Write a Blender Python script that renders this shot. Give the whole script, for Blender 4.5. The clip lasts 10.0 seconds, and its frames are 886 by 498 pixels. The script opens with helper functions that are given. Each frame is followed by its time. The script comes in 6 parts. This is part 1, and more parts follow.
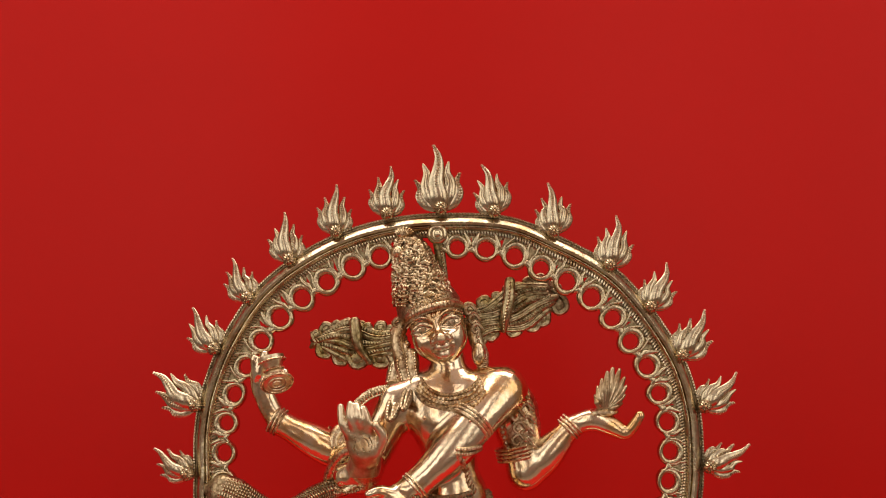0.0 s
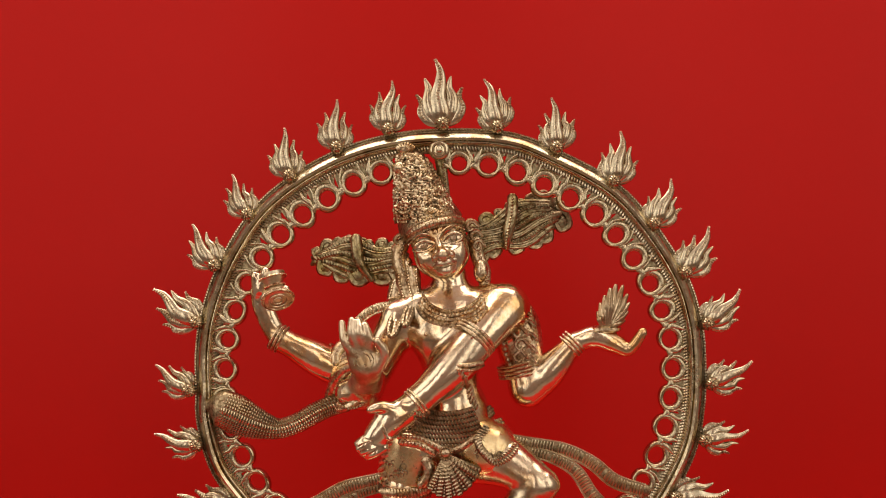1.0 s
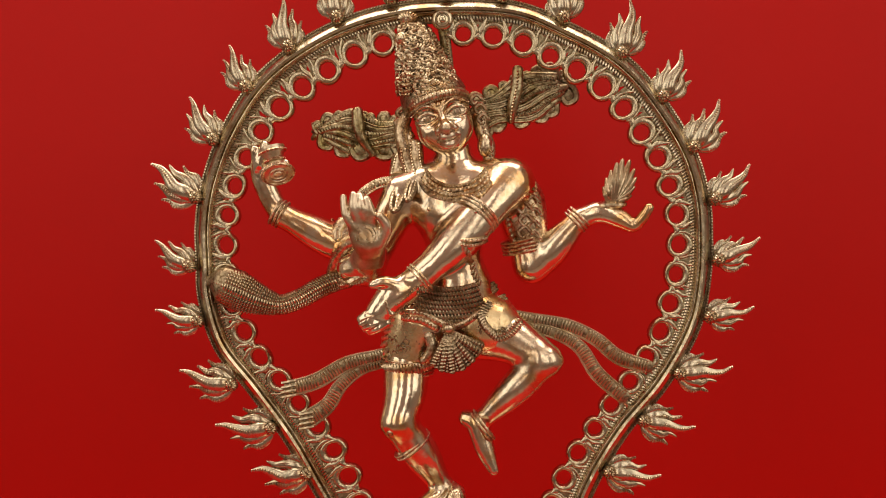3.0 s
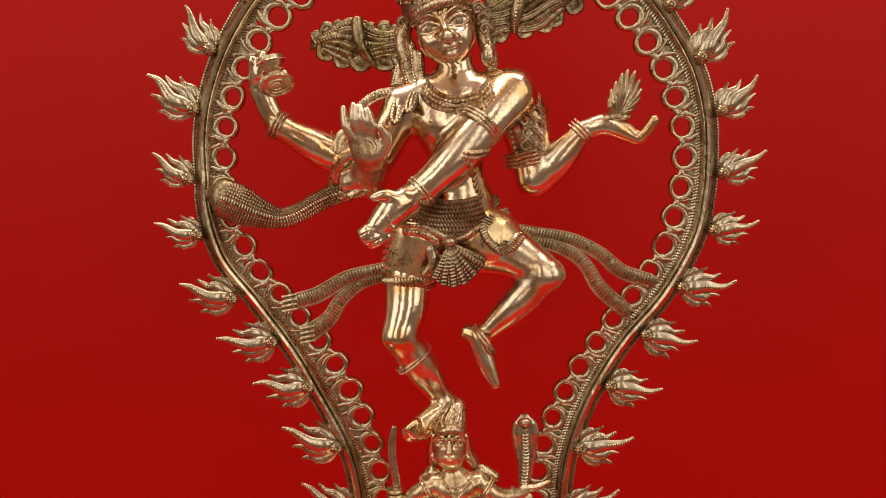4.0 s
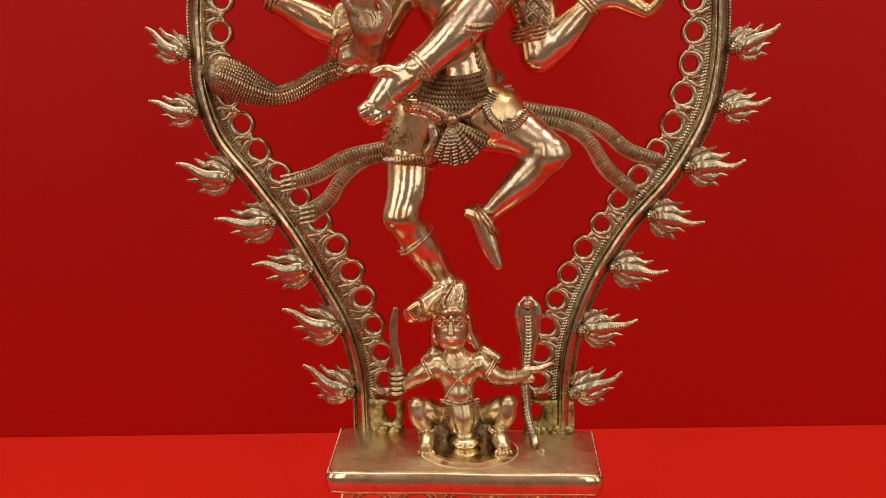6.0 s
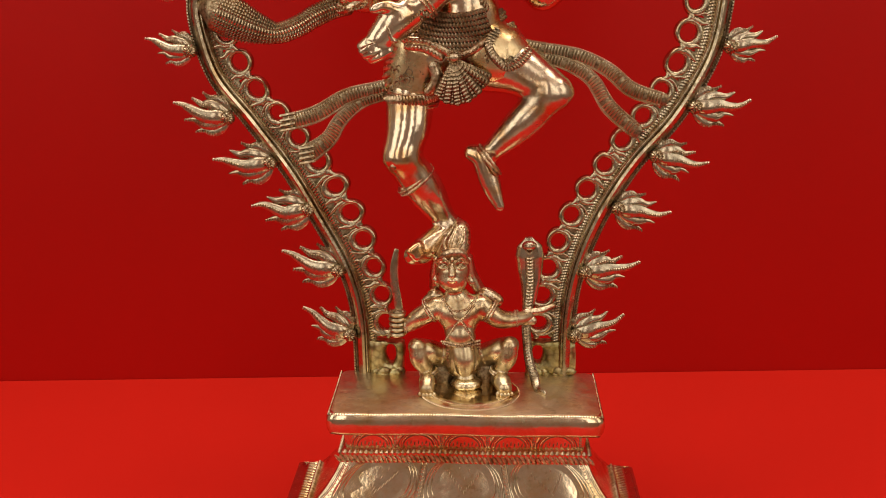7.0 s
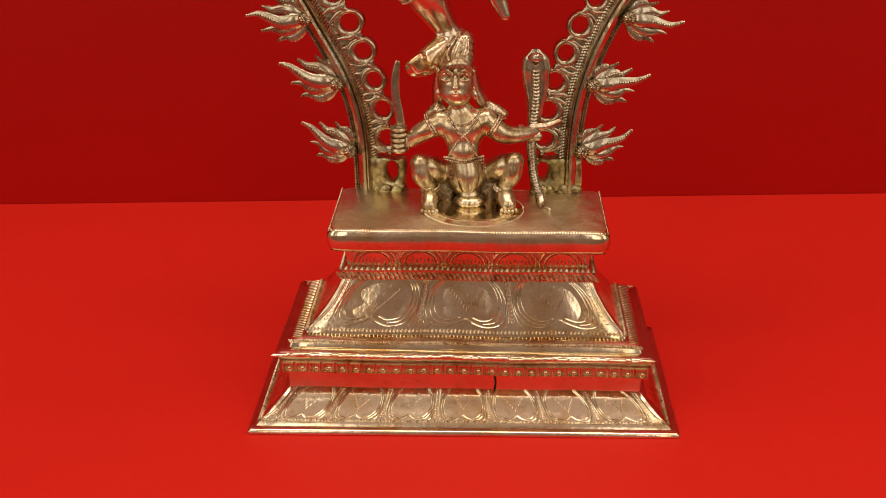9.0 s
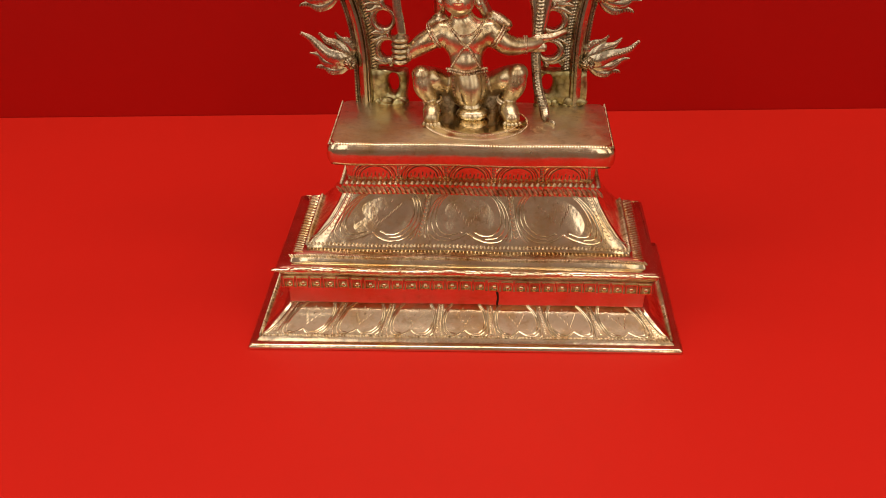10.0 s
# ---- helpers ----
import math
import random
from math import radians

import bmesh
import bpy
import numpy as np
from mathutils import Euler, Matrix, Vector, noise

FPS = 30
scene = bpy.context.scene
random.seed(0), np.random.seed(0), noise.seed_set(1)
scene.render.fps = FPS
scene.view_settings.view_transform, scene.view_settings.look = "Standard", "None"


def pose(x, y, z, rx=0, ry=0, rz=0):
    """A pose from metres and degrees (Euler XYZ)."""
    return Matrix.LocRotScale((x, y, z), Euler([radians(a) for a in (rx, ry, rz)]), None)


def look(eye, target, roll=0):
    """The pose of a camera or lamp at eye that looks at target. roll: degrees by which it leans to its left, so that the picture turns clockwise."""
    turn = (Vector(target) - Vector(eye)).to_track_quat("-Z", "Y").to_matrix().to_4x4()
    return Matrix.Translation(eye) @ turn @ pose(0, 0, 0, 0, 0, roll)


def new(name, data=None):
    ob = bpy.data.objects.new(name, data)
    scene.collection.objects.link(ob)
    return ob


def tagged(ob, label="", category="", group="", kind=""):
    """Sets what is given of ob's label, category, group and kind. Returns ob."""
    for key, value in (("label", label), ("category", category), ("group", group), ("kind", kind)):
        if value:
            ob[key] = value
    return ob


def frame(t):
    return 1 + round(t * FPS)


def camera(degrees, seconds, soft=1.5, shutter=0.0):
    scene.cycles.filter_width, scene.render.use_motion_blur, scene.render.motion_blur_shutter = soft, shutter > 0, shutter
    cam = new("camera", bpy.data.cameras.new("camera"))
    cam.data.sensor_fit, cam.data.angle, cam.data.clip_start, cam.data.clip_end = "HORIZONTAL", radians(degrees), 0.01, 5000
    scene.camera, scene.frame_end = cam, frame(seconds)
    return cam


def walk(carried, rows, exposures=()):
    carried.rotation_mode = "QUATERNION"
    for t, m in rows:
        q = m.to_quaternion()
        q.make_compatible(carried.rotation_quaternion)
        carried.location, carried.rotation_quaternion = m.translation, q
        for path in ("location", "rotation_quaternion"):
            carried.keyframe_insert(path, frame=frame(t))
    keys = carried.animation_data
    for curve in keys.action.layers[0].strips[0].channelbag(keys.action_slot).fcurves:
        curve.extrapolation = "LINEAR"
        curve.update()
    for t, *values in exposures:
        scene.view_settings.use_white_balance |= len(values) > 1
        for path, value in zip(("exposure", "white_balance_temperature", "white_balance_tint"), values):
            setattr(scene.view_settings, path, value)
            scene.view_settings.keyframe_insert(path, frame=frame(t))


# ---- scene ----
# ---- camera: a slow tilt down from the flames of the arch to the pedestal ----
cam = camera(42.5, 10.0, 1.0)
PATH = [
    (0.0, (0.0272, -0.9562, 0.6019), (0.0034, -0.0582, 0.6574), -1.19),
    (0.5, (0.0266, -0.9514, 0.5913), (0.0017, -0.0522, 0.6214), -1.22),
    (1.0, (0.0275, -0.9463, 0.5872), (0.0003, -0.0467, 0.5911), -1.14),
    (1.5, (0.0267, -0.9432, 0.5860), (-0.0013, -0.0439, 0.5669), -1.14),
    (2.0, (0.0274, -0.9392, 0.5792), (-0.0024, -0.0406, 0.5400), -1.12),
    (3.5, (0.0249, -0.9257, 0.5692), (-0.0057, -0.0327, 0.4608), -1.05),
    (4.0, (0.0248, -0.9205, 0.5646), (-0.0072, -0.0324, 0.4221), -1.04),
    (4.5, (0.0260, -0.9144, 0.5604), (-0.0082, -0.0316, 0.3886), -1.07),
    (5.0, (0.0277, -0.9110, 0.5538), (-0.0089, -0.0317, 0.3654), -1.06),
    (5.5, (0.0296, -0.9091, 0.5486), (-0.0095, -0.0330, 0.3463), -1.07),
    (7.0, (0.0254, -0.8988, 0.5360), (-0.0119, -0.0374, 0.2779), -0.98),
    (7.5, (0.0264, -0.8969, 0.5307), (-0.0123, -0.0417, 0.2529), -1.03),
    (8.0, (0.0259, -0.8907, 0.5287), (-0.0134, -0.0454, 0.2223), -0.97),
    (8.5, (0.0237, -0.8858, 0.5208), (-0.0145, -0.0540, 0.1794), -0.99),
    (9.0, (0.0245, -0.8825, 0.5103), (-0.0153, -0.0662, 0.1333), -1.01),
    (9.5, (0.0249, -0.8785, 0.5057), (-0.0163, -0.0757, 0.1008), -1.06),
    (10.0, (0.0249, -0.8728, 0.5028), (-0.0171, -0.0860, 0.0678), -1.02),
]
walk(cam, [(t, look(eye, target, roll)) for t, eye, target, roll in PATH], [(0.0, 0.22), (2.0, 0.20), (4.0, 0.18), (10.0, 0.08)])

# ---- light: a row of tall soft boxes in front, a ceiling panel, a dim room behind the camera ----
world = bpy.data.worlds.new("world")
scene.world = world
world.use_nodes = True
world.node_tree.nodes["Background"].inputs[0].default_value = (1.0, 0.93, 0.85, 1)
world.node_tree.nodes["Background"].inputs[1].default_value = 0.15
scene.view_settings.exposure = 0.0


def area(name, eye, target, sx, sy, watts, colour):
    data = bpy.data.lights.new(name, "AREA")
    data.shape, data.size, data.size_y, data.energy, data.color = "RECTANGLE", sx, sy, watts, colour
    ob = new(name, data)
    ob.matrix_world = look(eye, target)
    return ob


WARM = (1.0, 0.90, 0.77)
area("ceiling_panel_lamp", (0.0, -0.12, 2.35), (0.0, -0.12, 0.0), 2.6, 0.85, 31, WARM)
for turn, wide, watts in ((-54, 1.05, 10.0), (-20, 0.50, 6.0), (20, 0.50, 6.0), (54, 1.05, 10.0)):
    x, y = 2.05 * math.sin(radians(turn)), -2.05 * math.cos(radians(turn))
    area("soft_box_lamp", (x, y, 1.30), (0.0, 0.0, 0.6), wide, 2.1, watts, WARM)


# ---- materials ----
def material(name, base, rough, metal=0.0):
    m = bpy.data.materials.new(name)
    m.use_nodes = True
    b = m.node_tree.nodes["Principled BSDF"]
    b.inputs["Base Color"].default_value = (*base, 1)
    b.inputs["Roughness"].default_value = rough
    b.inputs["Metallic"].default_value = metal
    return m, m.node_tree, b


def tex_noise(nt, scale, detail=4.0, rough=0.55):
    co = nt.nodes.new("ShaderNodeTexCoord")
    n = nt.nodes.new("ShaderNodeTexNoise")
    n.inputs["Scale"].default_value, n.inputs["Detail"].default_value, n.inputs["Roughness"].default_value = scale, detail, rough
    nt.links.new(co.outputs["Object"], n.inputs["Vector"])
    return n.outputs["Fac"]


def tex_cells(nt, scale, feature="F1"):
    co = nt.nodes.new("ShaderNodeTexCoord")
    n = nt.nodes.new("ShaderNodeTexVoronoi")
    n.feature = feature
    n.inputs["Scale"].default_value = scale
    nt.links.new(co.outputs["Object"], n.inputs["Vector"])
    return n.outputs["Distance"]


def ramp(nt, fac, stops):
    r = nt.nodes.new("ShaderNodeValToRGB")
    while len(r.color_ramp.elements) < len(stops):
        r.color_ramp.elements.new(0.5)
    for e, (p, c) in zip(r.color_ramp.elements, stops):
        e.position, e.color = p, (*c, 1)
    nt.links.new(fac, r.inputs["Fac"])
    return r.outputs["Color"]


def grey(a):
    return (a, a, a)


def bump(nt, b, height, strength, distance, after=None):
    n = nt.nodes.new("ShaderNodeBump")
    n.inputs["Strength"].default_value, n.inputs["Distance"].default_value = strength, distance
    nt.links.new(height, n.inputs["Height"])
    if after is not None:
        nt.links.new(after, n.inputs["Normal"])
    nt.links.new(n.outputs["Normal"], b.inputs["Normal"])
    return n.outputs["Normal"]


def bronze(name, light, dark, rough_lo, rough_hi, grain, relief=0.0, relief_scale=400.0, tarnish=None):
    """Cast bronze: warm metal, stained at two scales, with a fine hammered or chased relief."""
    m, nt, b = material(name, light, rough_lo, 1.0)
    big, fine = tex_noise(nt, 22.0, 5.0, 0.6), tex_noise(nt, 260.0, 4.0, 0.6)
    mix = nt.nodes.new("ShaderNodeMath")
    mix.operation = "MULTIPLY_ADD"
    nt.links.new(fine, mix.inputs[0])
    mix.inputs[1].default_value = 0.45
    nt.links.new(big, mix.inputs[2])
    colour = ramp(nt, mix.outputs[0], [(0.48, dark), (0.78, light)])

    def stain_or_shade(colour, fac, stops):
        overlay = nt.nodes.new("ShaderNodeMix")
        overlay.data_type, overlay.blend_type = "RGBA", "MULTIPLY"
        overlay.inputs["Factor"].default_value = 1.0
        nt.links.new(colour, overlay.inputs["A"])
        nt.links.new(ramp(nt, fac, stops), overlay.inputs["B"])
        return overlay.outputs["Result"]

    if tarnish:
        colour = stain_or_shade(colour, tex_noise(nt, 34.0, 6.0, 0.65), [(0.47, (1, 1, 1)), (0.63, tarnish)])
        colour = stain_or_shade(colour, tex_noise(nt, 150.0, 3.0, 0.7), [(0.30, (0.80, 0.74, 0.66)), (0.44, (1, 1, 1))])
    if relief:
        # crevice shade, with patina, painted dark between the relief's cells
        colour = stain_or_shade(colour, tex_cells(nt, relief_scale), [(0.42, (1, 1, 1)), (0.92, (0.40, 0.34, 0.27))])
    nt.links.new(colour, b.inputs["Base Color"])
    nt.links.new(ramp(nt, mix.outputs[0], [(0.50, grey(rough_hi)), (0.80, grey(rough_lo))]), b.inputs["Roughness"])
    n = bump(nt, b, tex_noise(nt, 90.0, 3.0), grain, 0.002)
    if relief:
        n = bump(nt, b, tex_cells(nt, relief_scale), -relief, 0.0012, n)
        bump(nt, b, tex_noise(nt, relief_scale * 0.45, 2.0), relief * 0.7, 0.0015, n)
    return m


PALE, ORANGE, BROWN, GREEN = (0.90, 0.78, 0.60), (0.94, 0.70, 0.44), (0.66, 0.52, 0.38), (0.74, 0.70, 0.48)
POLISHED = bronze("polished_bronze", (0.78, 0.665, 0.49), (0.55, 0.445, 0.31), 0.16, 0.29, 0.22, tarnish=ORANGE)
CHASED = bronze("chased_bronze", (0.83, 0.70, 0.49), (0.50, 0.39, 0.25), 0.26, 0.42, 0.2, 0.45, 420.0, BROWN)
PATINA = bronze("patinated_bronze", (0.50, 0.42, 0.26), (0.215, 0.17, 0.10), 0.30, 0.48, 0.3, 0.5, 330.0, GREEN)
ARCHED = bronze("arch_bronze", (0.60, 0.53, 0.37), (0.34, 0.28, 0.185), 0.20, 0.38, 0.3, tarnish=BROWN)
PEDESTAL = bronze("pedestal_bronze", (0.86, 0.75, 0.54), (0.64, 0.53, 0.36), 0.15, 0.28, 0.16, tarnish=PALE)
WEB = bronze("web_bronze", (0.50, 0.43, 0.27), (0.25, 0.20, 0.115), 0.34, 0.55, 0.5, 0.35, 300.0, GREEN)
SLAB = bronze("slab_bronze", (0.84, 0.72, 0.51), (0.60, 0.49, 0.33), 0.16, 0.28, 0.16, tarnish=PALE)
DULL = bronze("scuffed_bronze", (0.86, 0.73, 0.51), (0.62, 0.50, 0.34), 0.34, 0.56, 0.3, tarnish=PALE)
SHORTS = bronze("etched_bronze", (0.84, 0.68, 0.40), (0.60, 0.45, 0.24), 0.24, 0.36, 0.2, tarnish=ORANGE)
SASH = bronze("ribbed_bronze", (0.66, 0.56, 0.38), (0.36, 0.29, 0.18), 0.28, 0.42, 0.3, tarnish=BROWN)
DWARF = bronze("brown_bronze", (0.78, 0.67, 0.44), (0.38, 0.30, 0.175), 0.26, 0.42, 0.2, tarnish=BROWN)
AGED = bronze("aged_bronze", (0.56, 0.45, 0.30), (0.26, 0.19, 0.115), 0.26, 0.44, 0.2, tarnish=BROWN)
FLAMED = bronze("flame_bronze", (0.64, 0.57, 0.42), (0.32, 0.27, 0.18), 0.20, 0.36, 0.15, tarnish=BROWN)
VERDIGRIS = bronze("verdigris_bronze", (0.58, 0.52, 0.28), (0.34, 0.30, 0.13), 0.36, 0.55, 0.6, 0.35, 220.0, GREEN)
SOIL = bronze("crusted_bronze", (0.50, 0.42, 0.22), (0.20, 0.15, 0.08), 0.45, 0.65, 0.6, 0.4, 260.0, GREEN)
# for lines drawn beside raised ones, painting the shade of an engraved groove
ETCH = bronze("dark_line_bronze", (0.48, 0.38, 0.24), (0.28, 0.21, 0.12), 0.28, 0.45, 0.2)
WORN = bronze("worn_bronze", (0.70, 0.60, 0.44), (0.42, 0.34, 0.23), 0.32, 0.48, 0.3, tarnish=BROWN)
# tarnish and recess shade painted as one dark metal under beads and in grooves
GROUND = bronze("tarnish_shade_bronze", (0.40, 0.31, 0.19), (0.18, 0.135, 0.08), 0.36, 0.55, 0.3, 0.4, 500.0)
DARK = bronze("dark_crack_bronze", (0.05, 0.04, 0.03), (0.03, 0.025, 0.02), 0.6, 0.7, 0.2)


def red_sheet(name, base, rough, gloss):
    m, nt, b = material(name, base, rough)
    c = ramp(nt, tex_noise(nt, 2.2, 3.0), [(0.3, tuple(v * 0.93 for v in base)), (0.7, base)])
    nt.links.new(c, b.inputs["Base Color"])
    b.inputs["Specular IOR Level"].default_value = gloss
    n = bump(nt, b, tex_noise(nt, 3.0, 2.0), 0.15, 0.01)
    bump(nt, b, tex_noise(nt, 900.0, 2.0), 0.06, 0.0005, n)
    return m


# shade painted in: wall red set darker than the floor's for its weaker light
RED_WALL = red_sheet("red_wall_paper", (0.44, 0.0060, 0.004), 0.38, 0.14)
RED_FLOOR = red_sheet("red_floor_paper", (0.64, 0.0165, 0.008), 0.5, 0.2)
CEILING, _nt, _b = material("ceiling_plaster", (0.80, 0.78, 0.74), 0.8)
_nt.links.new(ramp(_nt, tex_noise(_nt, 4.0), [(0.3, (0.76, 0.74, 0.70)), (0.7, (0.82, 0.80, 0.76))]), _b.inputs["Base Color"])
TILE, _nt, _b = material("room_floor_stone", (0.45, 0.40, 0.34), 0.5)
_nt.links.new(ramp(_nt, tex_noise(_nt, 3.0), [(0.3, (0.40, 0.36, 0.30)), (0.7, (0.48, 0.43, 0.37))]), _b.inputs["Base Color"])
PLASTER, _nt, _b = material("room_plaster", (0.44, 0.42, 0.37), 0.8)
_nt.links.new(ramp(_nt, tex_noise(_nt, 4.0), [(0.3, (0.40, 0.38, 0.34)), (0.7, (0.47, 0.45, 0.40))]), _b.inputs["Base Color"])


# ---- mesh building ----
class Shape:
    """Collects vertices and faces, and links them as one mesh."""

    def __init__(self):
        self.v, self.f, self.m, self.count = [], [], [], 0

    def add(self, verts, faces, mat=0):
        self.v.append(np.asarray(verts, float))
        self.f += [tuple(i + self.count for i in f) for f in faces]
        self.m += [mat] * len(faces)
        self.count += len(verts)

    def loft(self, rings, mat=0, caps=True):
        n = len(rings[0])
        faces = [(k * n + i, k * n + (i + 1) % n, (k + 1) * n + (i + 1) % n, (k + 1) * n + i)
                 for k in range(len(rings) - 1) for i in range(n)]
        if caps:
            faces += [tuple(range(n))[::-1], tuple((len(rings) - 1) * n + i for i in range(n))]
        self.add(np.concatenate(rings), faces, mat)

    def tube(self, path, radii, n=10, flat=1.0, mat=0, step=None, across=(0, 1, 0), closed=False):
        """A round or flattened bar along a smooth path; flat: its depth over its width."""
        p = glide(path, step or max(2, 24 // max(1, len(path) - 1)), closed)
        r = np.interp(np.linspace(0, 1, len(p)), np.linspace(0, 1, len(radii)), radii) if not np.isscalar(radii) else np.full(len(p), radii)
        t = np.gradient(p, axis=0) if not closed else np.roll(p, -1, 0) - np.roll(p, 1, 0)
        t /= np.linalg.norm(t, axis=1)[:, None] + 1e-12
        b = np.asarray(across, float) - t * (t @ np.asarray(across, float))[:, None]
        b /= np.linalg.norm(b, axis=1)[:, None] + 1e-12
        a = np.cross(b, t)
        w = np.linspace(0, 2 * np.pi, n, endpoint=False)
        ring = lambda c, k, q: c + q * (np.cos(w)[:, None] * a[k] + flat * np.sin(w)[:, None] * b[k])
        rings = [ring(p[k], k, r[k]) for k in range(len(p))]
        if closed:
            rings.append(rings[0])
            self.loft(rings, mat, False)
            return
        rings = [ring(p[0] - t[0] * r[0] * 0.5, 0, r[0] * 0.6)] + rings + [ring(p[-1] + t[-1] * r[-1] * 0.5, len(p) - 1, r[-1] * 0.6)]
        self.loft(rings, mat)

    def ball(self, c, r, mat=0, squash=(1, 1, 1), n=6):
        u = np.linspace(0, 2 * np.pi, n + 2, endpoint=False)
        rings = [np.stack([np.cos(u) * np.sin(h), np.sin(u) * np.sin(h), np.full(len(u), np.cos(h))], 1) for h in np.linspace(0.15, np.pi - 0.15, n)]
        self.loft([np.asarray(c) + q * r * np.asarray(squash) for q in rings[::-1]], mat)

    def beads(self, path, r, gap=2.0, mat=0, squash=(1, 1, 1), closed=False, n=4):
        p = even(glide(path, 16, closed), r * gap)
        for c in p:
            self.ball(c, r, mat, squash, n)

    def rope(self, path, r, gap=1.7, mat=0, lean=0.9, normal=(0, -1, 0)):
        """A twisted cord: slanting short strands along a path."""
        p = even(glide(path, 16), r * gap)
        t = np.gradient(p, axis=0)
        t /= np.linalg.norm(t, axis=1)[:, None]
        for c, d in zip(p, t):
            s = np.cross(d, normal)
            a = (d * lean + s) * r
            self.tube([c - a, c, c + a], [r * 0.35, r * 0.62, r * 0.35], 5, 1.0, mat, 1, normal)

    def link(self, name, mats, smooth=True, warp=None):
        v = np.concatenate(self.v)
        if warp:
            v = warp(v)
        me = bpy.data.meshes.new(name)
        me.from_pydata(v.tolist(), [], self.f)
        for m in mats:
            me.materials.append(m)
        me.polygons.foreach_set("material_index", self.m)
        me.polygons.foreach_set("use_smooth", [smooth] * len(self.f))
        if smooth:
            me.set_sharp_from_angle(angle=radians(50))
        me.update()
        return me


def glide(path, step, closed=False):
    """Points on a smooth line through the given ones."""
    p = np.asarray(path, float)
    if step <= 1:
        return p
    if closed:
        q = np.concatenate([p[-1:], p, p[:2]])
    else:
        q = np.concatenate([[2 * p[0] - p[1]], p, [2 * p[-1] - p[-2]]])
    out = []
    for k in range(1, len(q) - 2):
        for s in np.linspace(0, 1, step, endpoint=False):
            a, b, c, d = q[k - 1:k + 3]
            out.append(0.5 * (2 * b + (c - a) * s + (2 * a - 5 * b + 4 * c - d) * s ** 2 + (3 * b - a - 3 * c + d) * s ** 3))
    if not closed:
        out.append(q[-2])
    return np.array(out)


def even(p, gap):
    """Points at an even distance along a line."""
    d = np.concatenate([[0], np.cumsum(np.linalg.norm(np.diff(p, axis=0), axis=1))])
    n = max(2, int(d[-1] / gap) + 1)
    s = np.linspace(0, d[-1], n)
    return np.stack([np.interp(s, d, p[:, i]) for i in range(3)], 1)


def part(name, shape, mats, parent=None, label="", smooth=True, warp=None):
    ob = new(name, shape if isinstance(shape, bpy.types.Mesh) else shape.link(name, mats if isinstance(mats, (list, tuple)) else [mats], smooth, warp))
    if parent is not None:
        ob.parent = parent
    return tagged(ob, label)


def slab_mesh(x0, x1, y0, y1, z0, z1):
    s = Shape()
    s.loft([np.array([(x0, y0, z), (x1, y0, z), (x1, y1, z), (x0, y1, z)]) for z in (z0, z1)])
    return s


# ---- the setting ----
def wall_line(x):
    return 0.366 + 0.035 * x


table = tagged(new("display_table"), "low table covered with bright red paper under the statue", "table")
top = Shape()
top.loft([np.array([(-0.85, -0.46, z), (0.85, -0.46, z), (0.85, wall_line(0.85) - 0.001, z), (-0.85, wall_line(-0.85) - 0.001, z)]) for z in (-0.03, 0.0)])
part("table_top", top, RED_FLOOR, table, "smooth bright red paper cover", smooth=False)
for x in (-0.78, 0.78):
    for y in (-0.40, 0.26):
        part("leg", slab_mesh(x - 0.025, x + 0.025, y - 0.025, y + 0.025, -0.75, -0.03), PLASTER, table, smooth=False)
floor = part("floor", slab_mesh(-2.4, 2.4, -2.6, 0.62, -0.78, -0.75), TILE, smooth=False)
tagged(floor, "plain pale stone room floor", "floor", kind="structure")
back = Shape()
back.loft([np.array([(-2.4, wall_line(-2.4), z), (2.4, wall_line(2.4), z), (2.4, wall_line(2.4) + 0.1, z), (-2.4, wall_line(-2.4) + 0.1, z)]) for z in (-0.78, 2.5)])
tagged(part("wall_north", back, RED_WALL, smooth=False), "plain red backdrop wall behind the statue, weaker light set into its colour", "wall", kind="structure")
for nm, box in (("wall_west", (-2.5, -2.4, -2.7, 0.55, -0.78, 2.5)), ("wall_east", (2.4, 2.5, -2.7, 0.55, -0.78, 2.5)),
                ("wall_south", (-2.4, 2.4, -2.7, -2.6, -0.78, 2.5))):
    tagged(part(nm, slab_mesh(*box), PLASTER, smooth=False), "plain pale plaster wall of the room", "wall", kind="structure")
tagged(part("ceiling", slab_mesh(-2.5, 2.5, -2.7, 0.6, 2.5, 2.6), CEILING, smooth=False), "plain white plaster ceiling", "ceiling", kind="structure")

# ---- the flaming arch ----
arch = tagged(new("arch"), "tall bronze arch ringed with flames, standing on the pedestal", "arch")
RIM_LEFT = [(-81.5, 150), (-81.5, 166), (-82.9, 212.2), (-92.6, 252.5), (-113.9, 296.1), (-134.9, 334.8), (-163.2, 375.9), (-189.7, 412.2), (-200.6, 451.4), (-201, 478), (-200.6, 510.8), (-194.5, 543.8), (-179.6, 581.8), (-154.9, 619.9), (-124.9, 645.8), (-85.5, 666.8), (-43.7, 678.5), (1, 682)]
RIM_RIGHT = [(54.6, 678.2), (94.1, 662.2), (135.9, 638.1), (164.2, 608.1), (191.1, 564.5), (202.3, 527.1), (204.7, 494), (203.1, 459.1), (194.9, 421.6), (170.6, 377.3), (138.7, 338.9), (112.4, 295.3), (95.2, 251), (88.1, 211), (86.8, 166), (86.8, 150)]
RIM = even(glide([(x / 1000, 0, z / 1000) for x, z in RIM_LEFT + RIM_RIGHT], 12), 0.004)
_t = np.gradient(RIM, axis=0)
_t /= np.linalg.norm(_t, axis=1)[:, None]
